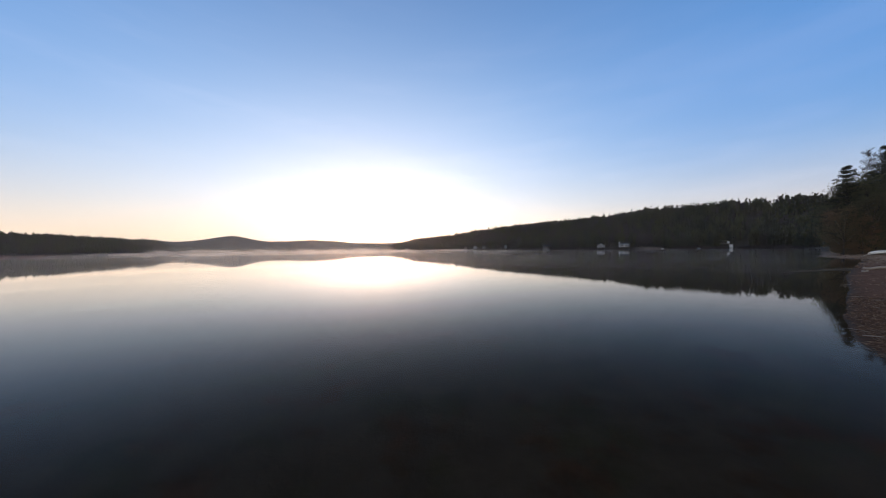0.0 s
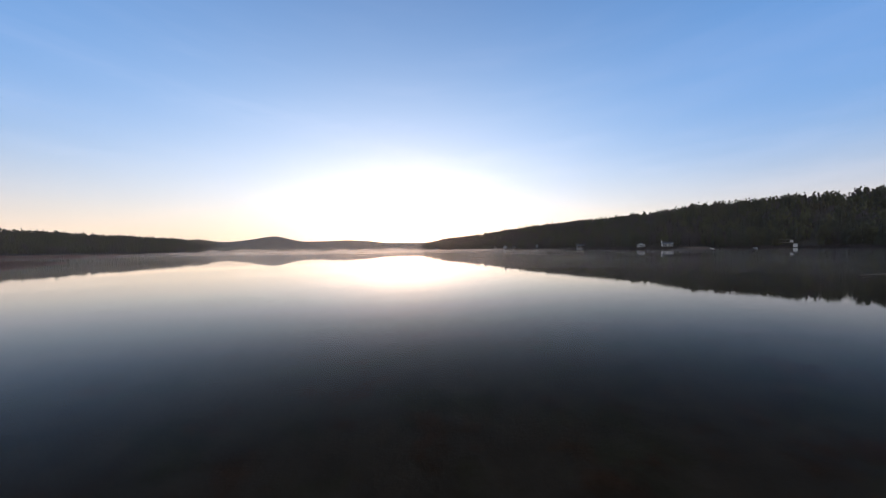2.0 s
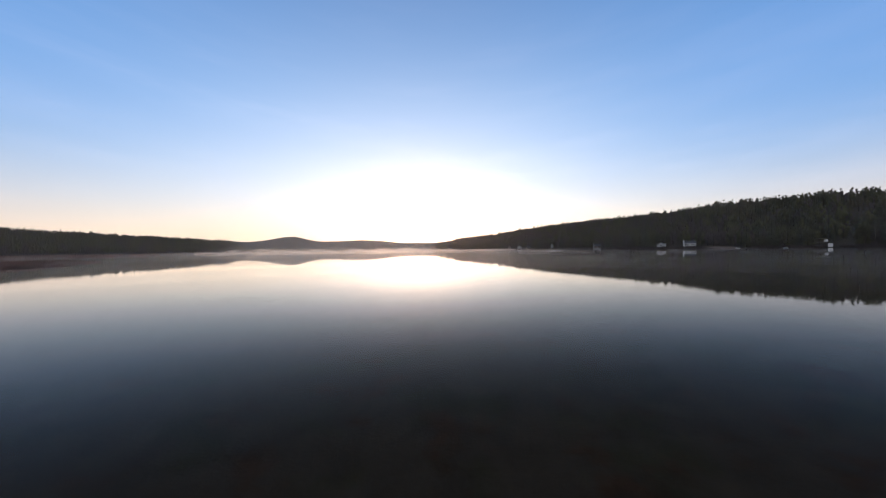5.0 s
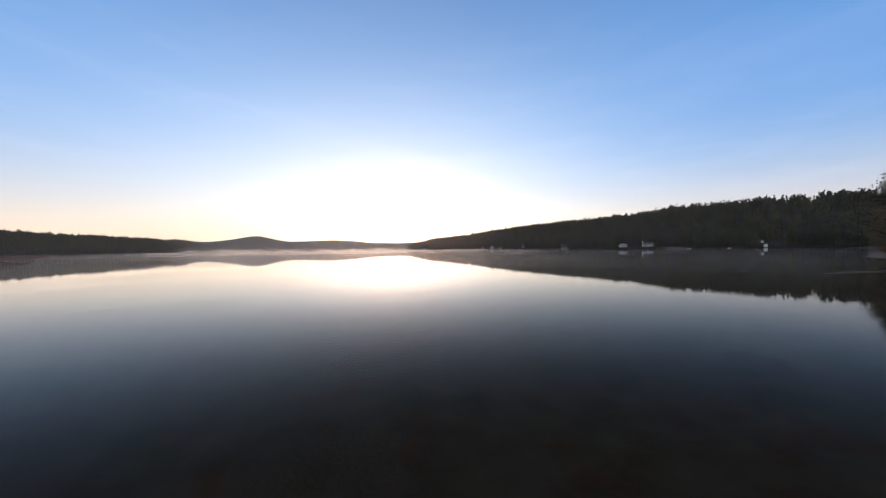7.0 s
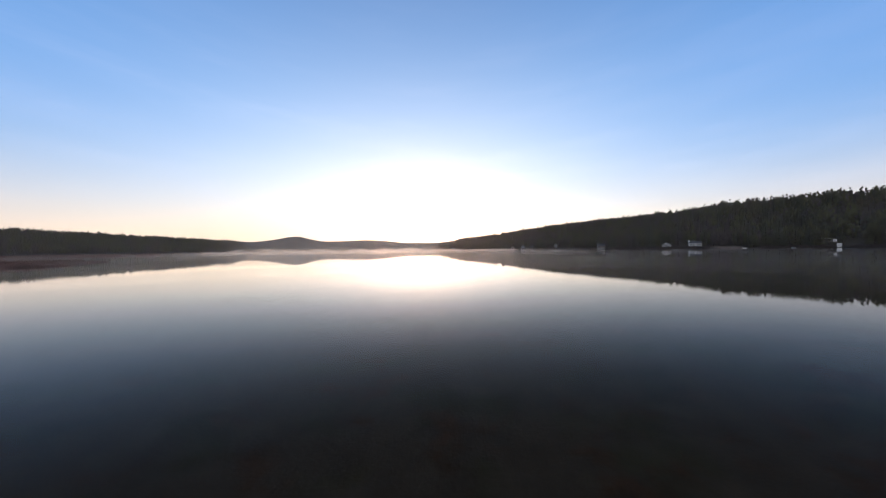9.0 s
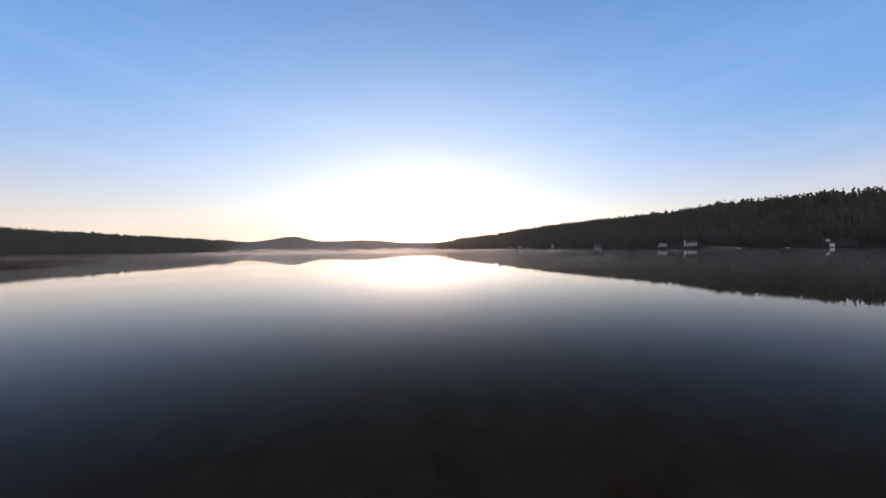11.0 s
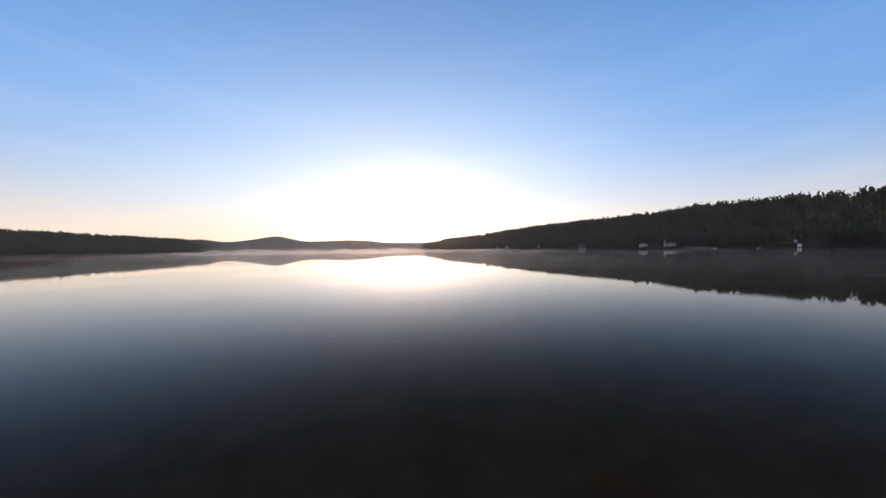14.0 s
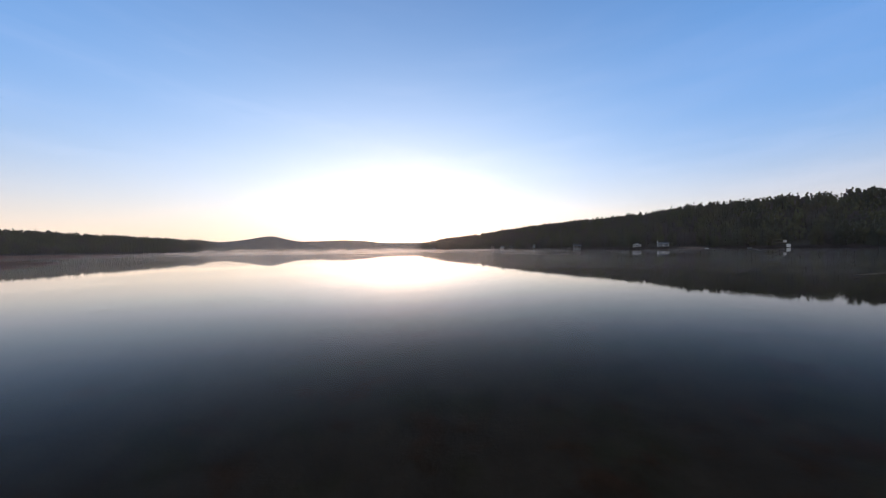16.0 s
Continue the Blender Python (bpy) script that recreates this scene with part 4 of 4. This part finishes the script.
def boat_shed():
    az, r = HOMES["shed"]
    root = tagged(new("boat_shed"), "narrow white boat shed with a flat roof at the water", "shed")
    part("wall", box(bmesh.new(), -0.95, 0.95, -1.2, 1.2, -1.2, 2.1, 0.03), M["white"], root)
    part("roof", box(bmesh.new(), -1.12, 1.12, -1.4, 1.4, 2.1, 2.25, 0.03), M["white"], root)
    dr = part("door", box(bmesh.new(), -0.6, 0.6, -1.26, -1.19, 0.1, 1.9, 0.02), M["white"], root, "white plank double door")
    part("handle", box(bmesh.new(), 0.05, 0.12, -1.32, -1.26, 1.0, 1.25, 0.01), M["metal"], dr)
    x, y = polar(az, r)
    root.matrix_basis = Matrix.Translation((x, y, max(0.2, float(height(x, y))))) @ Matrix.Rotation(radians(-az), 4, "Z")
    x, y = polar(az - 0.78, r + 7)
    deck = tagged(new("deck_canopy"), "raised deck under a pale green canopy above the shed", "canopy")
    part("canopy", box(bmesh.new(), -2.6, 2.6, -2, 2, 4.6, 4.85, 0.05), M["canvas"], deck, "pale green canvas sheet")
    part("valance", box(bmesh.new(), -2.62, 2.62, -2.06, -2.0, 4.25, 4.65, 0.01), M["canvas"], deck)
    part("deck", box(bmesh.new(), -3.6, 3.6, -2, 2, 2.3, 2.5, 0.02), M["deck"], deck)
    for px in (-2.5, 0.0, 2.5):
        for py in (-1.8, 1.8):
            part("post", box(bmesh.new(), px - 0.07, px + 0.07, py - 0.07, py + 0.07, -1.5, 4.6), M["bark"], deck)
    part("railing", box(bmesh.new(), -3.6, 1.6, -2.0, -1.92, 3.3, 3.4), M["canvas"], deck)
    part("bench", box(bmesh.new(), 1.9, 3.3, -1.8, -1.2, 2.5, 4.0, 0.05), M["white"], deck, "white boxed bench")
    deck.matrix_basis = Matrix.Translation((x, y, max(0.5, float(height(x, y))))) @ Matrix.Rotation(radians(-az), 4, "Z")


boat_shed()


# ---------------------------------------------------------------- boats
def hull_mesh(length, beam, deep, thick, rocker=0.18, n=17, m=9):
    """An open canoe hull with inner skin, keel down along x."""
    vs, fs = [], []
    for skin in (0, 1):
        for i in range(n):
            t = -1 + 2 * i / (n - 1)
            half = beam / 2 * max(0.02, (1 - abs(t) ** 2.3)) - skin * thick * 0.7
            half = max(half, 0.008)
            for j in range(m):
                a = math.pi * j / (m - 1)
                vs.append((t * length / 2 * (1 - 0.004 * skin), half * math.cos(a), -deep * math.sin(a) ** 0.6 * (1 - 0.25 * abs(t) ** 3) + deep + rocker * abs(t) ** 3 + skin * thick * math.sin(a)))
    o = n * m
    for i in range(n - 1):
        for j in range(m - 1):
            a, b, c, d = i * m + j, (i + 1) * m + j, (i + 1) * m + j + 1, i * m + j + 1
            fs += [(a, b, c, d), (o + d, o + c, o + b, o + a)]
        for j in (0, m - 1):
            a, b = i * m + j, (i + 1) * m + j
            fs.append((a, b, o + b, o + a) if j else (b, a, o + a, o + b))
    return vs, fs


def canoe(label, length, mat, m, name="canoe"):
    root = tagged(new(name), label, "boat")
    part_mesh("hull", mesh_from("hull", *hull_mesh(length, 0.86, 0.36, 0.02), [mat], smooth=True), root)
    for side in (-1, 1):
        pts = [(t * length / 2 * 0.97, side * 0.43 * max(0.02, 1 - abs(t) ** 2.3), 0.37 + 0.18 * abs(t) ** 3) for t in [-1 + k / 8 for k in range(17)]]
        part_mesh("gunwale", mesh_from("gunwale", *tube(pts, [0.018] * 17, 5), [M["wetwood"]]), root, "dark wooden gunwale")
    for x in (-0.25, 0.28):
        part("thwart", box(bmesh.new(), x * length - 0.09, x * length + 0.09, -0.32, 0.32, 0.30, 0.325, 0.006), M["driftwood"], root)
    root.matrix_basis = m
    return root


gz = float(height(53.6, 35.4))
canoe("upturned white canoe lying on the leafy beach", 5.0, M["hull"], Matrix.Translation((53.9, 35.5, gz + 0.50)) @ Matrix.Rotation(radians(4), 4, "Z") @ Matrix.Rotation(math.pi, 4, "X"))
for az, r, turn in ((36.9, 264.0, 20), (41.2, 281.0, 80)):
    x, y = polar(az, r)
    canoe("small white rowing boat drawn up at the far shore", 3.6, M["hull"], Matrix.Translation((x, y, max(float(height(x, y)), -0.08) + 0.02)) @ Matrix.Rotation(radians(turn), 4, "Z"), "rowing_boat")


# ---------------------------------------------------------------- drift logs and sticks on the near shore
def stick(label, pts, r0, r1, mat, name="stick", twigs=0, seed=0, category="stick"):
    k = random.Random(seed)
    ps = []
    for i in range(len(pts) - 1):
        a, b = Vector(pts[i]), Vector(pts[i + 1])
        for t in (0.0, 0.33, 0.66):
            ps.append(a.lerp(b, t) + Vector((k.gauss(0, r0 * 0.5), k.gauss(0, r0 * 0.5), k.gauss(0, r0 * 0.25))))
    ps.append(Vector(pts[-1]))
    n = len(ps)
    root = tagged(new(name), label, category)
    part_mesh("stem", mesh_from("stem", *tube(ps, [r0 + (r1 - r0) * i / (n - 1) for i in range(n)], 8), [mat], smooth=True), root)
    for q in range(twigs):
        p = ps[k.randrange(1, n - 1)]
        e = p + Vector((k.gauss(0, 1), k.gauss(0, 1), abs(k.gauss(0.5, 0.4)))).normalized() * r0 * k.uniform(4, 9)
        part_mesh("twig", mesh_from("twig", *tube([p, e], [r1 * 0.9, r1 * 0.3], 5), [mat]), root)
    return root


def on(x, y, up=0.0):
    return (x, y, max(0.0, float(height(x, y))) + up)


stick("long dark fallen trunk half sunk in the shallows", [(20.5, 17.7, 0.0), (23.0, 18.6, 0.02), (25.0, 18.9, 0.03), (26.8, 19.2, 0.04)], 0.022, 0.04, M["greywood"], "fallen_log", 0, 2, "log")
stick("short pale stick floating in the shallows", [(18.9, 16.25, 0.0), (19.6, 16.6, 0.012), (20.3, 16.95, 0.0)], 0.008, 0.006, M["greywood"], "stick", 0, 4)
stick("thin grey pole lying in the shallows", [(27.0, 20.4, 0.01), (28.3, 20.5, 0.03)], 0.010, 0.008, M["bark"], "drift_pole", 0, 3)
stick("bleached drift log on the brown beach", [on(26.3, 18.3, 0.1), on(27.6, 18.2, 0.08), on(28.4, 18.5, 0.12)], 0.07, 0.10, M["driftwood"], "drift_log", 1, 5, "log")
stick("bleached stub of driftwood at the waterline", [on(24.2, 16.9, 0.04), on(24.7, 17.0, 0.05)], 0.06, 0.05, M["driftwood"], "drift_log", 0, 6, "log")
stick("pale stick lying at the waterline", [on(15.9, 11.72, 0.02), on(16.4, 11.75, 0.03)], 0.008, 0.006, M["driftwood"], "stick", 0, 7)
stick("long pale branch lying on dead leaves", [on(7.35, 5.12, 0.04), on(7.5, 4.9, 0.05), on(7.75, 4.78, 0.03)], 0.009, 0.005, M["driftwood"], "branch", 2, 8, "branch")
stick("grey pole leaning against the canoe", [on(49.6, 34.6, 0.04), on(51.6, 35.2, 0.35)], 0.04, 0.03, M["driftwood"], "pole", 0, 9)
srng = random.Random(21)
for q in range(26):
    x = srng.uniform(7.0, 13.5)
    y = x * srng.uniform(0.50, 0.70)
    if float(from_shore(x, y)) < 0.05:
        continue
    a, ln = srng.uniform(0, 3.14), srng.uniform(0.12, 0.5)
    stick("short grey stick among dead leaves on the beach", [on(x, y, 0.02), on(x + math.cos(a) * ln, y + math.sin(a) * ln, 0.025)], 0.006, 0.004, M["driftwood"] if srng.random() < 0.6 else M["bark"], "stick", 0, 40 + q)


def leaf_litter():
    """Dead leaves, and washed-up reed stems and needles that lie in loose drifts along the beach."""
    k = random.Random(8)
    s = Soup()
    pts = []
    while len(pts) < 38000:
        x = k.uniform(5.8, 30)
        y = x * k.uniform(0.42, 0.76)
        if k.random() < min(1.0, (8.5 / x) ** 2):
            pts.append((x, y))
    for q in range(9000):
        x = k.uniform(26, 62)
        pts.append((x, x * k.uniform(0.58, 0.74)))
    xy = np.array(pts)
    d, z = from_shore(xy[:, 0], xy[:, 1]), height(xy[:, 0], xy[:, 1])
    for (x, y), dd, zz in zip(pts, d, z):
        if dd < 0.25 * k.random() or (x > 12.5 and k.random() < 0.55):
            continue
        drift = noise.noise(Vector((x * 0.9, y * 0.9, 3.0))) + 0.6 * noise.noise(Vector((x * 2.7, y * 2.7, 8.0)))
        if k.random() > (0.75 if x < 13 else 0.3) + 0.9 * drift:
            continue
        big = 1.0 if x < 11 else 1.5 if x < 16 else 2.2 if x < 28 else 4.5
        if k.random() < 0.55:         # a stem: long, thin, nearly level
            a, ln = k.gauss(0.45, 0.5), k.uniform(0.05, 0.16) * big ** 0.5
            e, w = Vector((math.cos(a), math.sin(a), k.gauss(0, 0.08))) * ln, Vector((-math.sin(a), math.cos(a), 0)) * 0.0028 * big
            c = Vector((x, y, zz + k.uniform(0.008, 0.03)))
            s.add([c - e - w, c - e + w, c + e + w * 0.5, c + e - w * 0.5, c + Vector((0, 0, 0.006 * big))], [(0, 1, 4), (1, 2, 4), (2, 3, 4), (3, 0, 4)], 0)
        else:
            s.leaf((x, y, zz + k.uniform(0.006, 0.03)), 0.022 * big, k, 0, 2.2, k.uniform(0.4, 1.0))
    ob = new("leaf_litter", mesh_from("leaf_litter", s.v, s.f, [M["litter"]]))
    tagged(ob, "brown dead leaves and tan reed stems strewn over the beach", "leaf litter", kind="stuff")


leaf_litter()


# ---------------------------------------------------------------- marsh at the west end
def marsh(name, spans, count, seed, label):
    """Low reddish shrubs on floating mats; spans are (azimuth, inner and outer radius)."""
    k = random.Random(seed)
    kinds = []
    for q in range(5):
        s = Soup()
        for j in range(9):
            a, ln = k.uniform(0, 6.28), k.uniform(0.18, 0.52)
            o = Vector((math.cos(a), math.sin(a), 0)) * k.uniform(0, 0.45)
            tip = o * 1.6 + Vector((0, 0, ln))
            w = Vector((-math.sin(a), math.cos(a), 0)) * 0.02
            s.add([o - w, o + w, tip], [(0, 1, 2)], 0)
            for e in range(3):
                s.leaf(o.lerp(tip, k.uniform(0.3, 1.0)), 0.11, k, 1, 0.4)
        kinds.append(s)
    spots = []
    a_s, r0, r1 = zip(*spans)
    for q in range(count):
        a = k.uniform(a_s[0], a_s[-1])
        lo, hi = np.interp(a, a_s, r0), np.interp(a, a_s, r1)
        r = k.uniform(lo, hi)
        if noise.noise(Vector((r * 0.07, a * 0.6, seed))) < -0.22:
            continue
        x, y = polar(a, r)
        spots.append((k.randrange(5), x, y, -0.06, k.uniform(0, 6.28), k.uniform(0.6, 1.2) * min(1.0, 0.4 + (hi - lo) / 22) * (1.5 if lo > 120 else 1.0)))
    scatter(name, kinds, spots, [M["marsh"], M["marsh"]], label, "marsh plants")


marsh("marsh_shrubs", ((-76, 50, 104), (-67, 54, 100), (-63, 61, 92), (-61, 70, 87), (-59.4, 76, 82), (-58.0, 79, 80)), 2900, 3, "low reddish brown marsh shrubs on a floating mat")
marsh("far_marsh_shrubs", ((-76, 150, 250), (-70, 160, 246), (-60, 180, 236), (-52.7, 205, 212)), 2300, 4, "low reddish brown marsh shrubs in a distant strip")


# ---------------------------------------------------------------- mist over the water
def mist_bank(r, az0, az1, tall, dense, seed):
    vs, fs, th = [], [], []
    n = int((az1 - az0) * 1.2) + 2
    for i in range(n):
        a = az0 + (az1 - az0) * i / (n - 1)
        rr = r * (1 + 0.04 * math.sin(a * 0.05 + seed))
        # thickness set by bearing from the origin, most towards the sun for its glow
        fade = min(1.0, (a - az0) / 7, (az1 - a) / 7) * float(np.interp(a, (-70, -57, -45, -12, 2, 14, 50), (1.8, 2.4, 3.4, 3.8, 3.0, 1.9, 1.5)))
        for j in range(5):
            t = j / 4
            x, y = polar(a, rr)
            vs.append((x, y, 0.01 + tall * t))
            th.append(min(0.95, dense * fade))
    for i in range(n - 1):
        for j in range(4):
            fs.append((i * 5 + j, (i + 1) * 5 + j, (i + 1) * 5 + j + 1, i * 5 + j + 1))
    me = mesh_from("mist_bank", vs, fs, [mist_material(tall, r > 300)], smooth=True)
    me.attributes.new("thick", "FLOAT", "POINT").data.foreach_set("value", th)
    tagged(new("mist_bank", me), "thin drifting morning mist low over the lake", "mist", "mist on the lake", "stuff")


# rings round the viewpoint; the near sheets also veil dark reflections to brighten them
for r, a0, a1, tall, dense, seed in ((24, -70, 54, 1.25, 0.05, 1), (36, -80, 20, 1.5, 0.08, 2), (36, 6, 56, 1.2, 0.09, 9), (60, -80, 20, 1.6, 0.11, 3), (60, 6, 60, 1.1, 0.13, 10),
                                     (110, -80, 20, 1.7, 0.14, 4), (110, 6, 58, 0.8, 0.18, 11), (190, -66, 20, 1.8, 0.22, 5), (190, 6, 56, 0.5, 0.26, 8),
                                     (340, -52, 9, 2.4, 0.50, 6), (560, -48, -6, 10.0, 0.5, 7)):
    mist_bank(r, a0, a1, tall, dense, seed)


def haze_glare_veil(r, az0, az1, tall, dense):
    """Damp air before the hills and added lens glare: a thin veil, thicker sunwards."""
    k = Mat("haze_glare_veil")
    sep = k.n.new("ShaderNodeSeparateXYZ")
    k.l.new(k.pos, sep.inputs[0])
    uneven = k.ramp(k.noise(0.012, 3.0, 0.5), [(0.3, 0.75), (0.7, 1.0)])
    low = k.ramp(k.math("DIVIDE", sep.outputs[2], tall), [(0.0, 1.0), (0.4, 0.75), (1.0, 0.0)])
    thick = k.n.new("ShaderNodeAttribute")
    thick.attribute_name = "thick"
    dens = k.math("MULTIPLY", k.math("MULTIPLY", uneven, low), thick.outputs["Fac"])
    fog(k, dens, 0.5)
    vs, fs, th = [], [], []
    n = 90
    for i in range(n):
        a = az0 + (az1 - az0) * i / (n - 1)
        for j in range(6):
            x, y = polar(a, r * (1 + 0.05 * math.sin(a * 0.11) + 0.1 * j / 5))
            vs.append((x, y, 0.05 + tall * j / 5))
            th.append(dense * max(0.0, min(1.0, (a - az0) / 9, (az1 - a) / 9)) * float(np.interp(a, (-60, -35, -14, 0, 18, 57), (1.9, 2.2, 3.0, 2.4, 0.9, 0.7))))
    for i in range(n - 1):
        for j in range(5):
            fs.append((i * 6 + j, (i + 1) * 6 + j, (i + 1) * 6 + j + 1, i * 6 + j + 1))
    me = mesh_from("haze_glare_veil", vs, fs, [k.m], smooth=True)
    me.attributes.new("thick", "FLOAT", "POINT").data.foreach_set("value", th)
    tagged(new("haze_glare_veil", me), "faint morning haze and added lens glare veil before the wooded hills", "haze", kind="stuff")


# the first veil stands before the point in place of lens glare
haze_glare_veil(44, 12, 75, 30, 0.022)
haze_glare_veil(165, -100, 57, 75, 0.042)
haze_glare_veil(600, -56, 2, 110, 0.08)
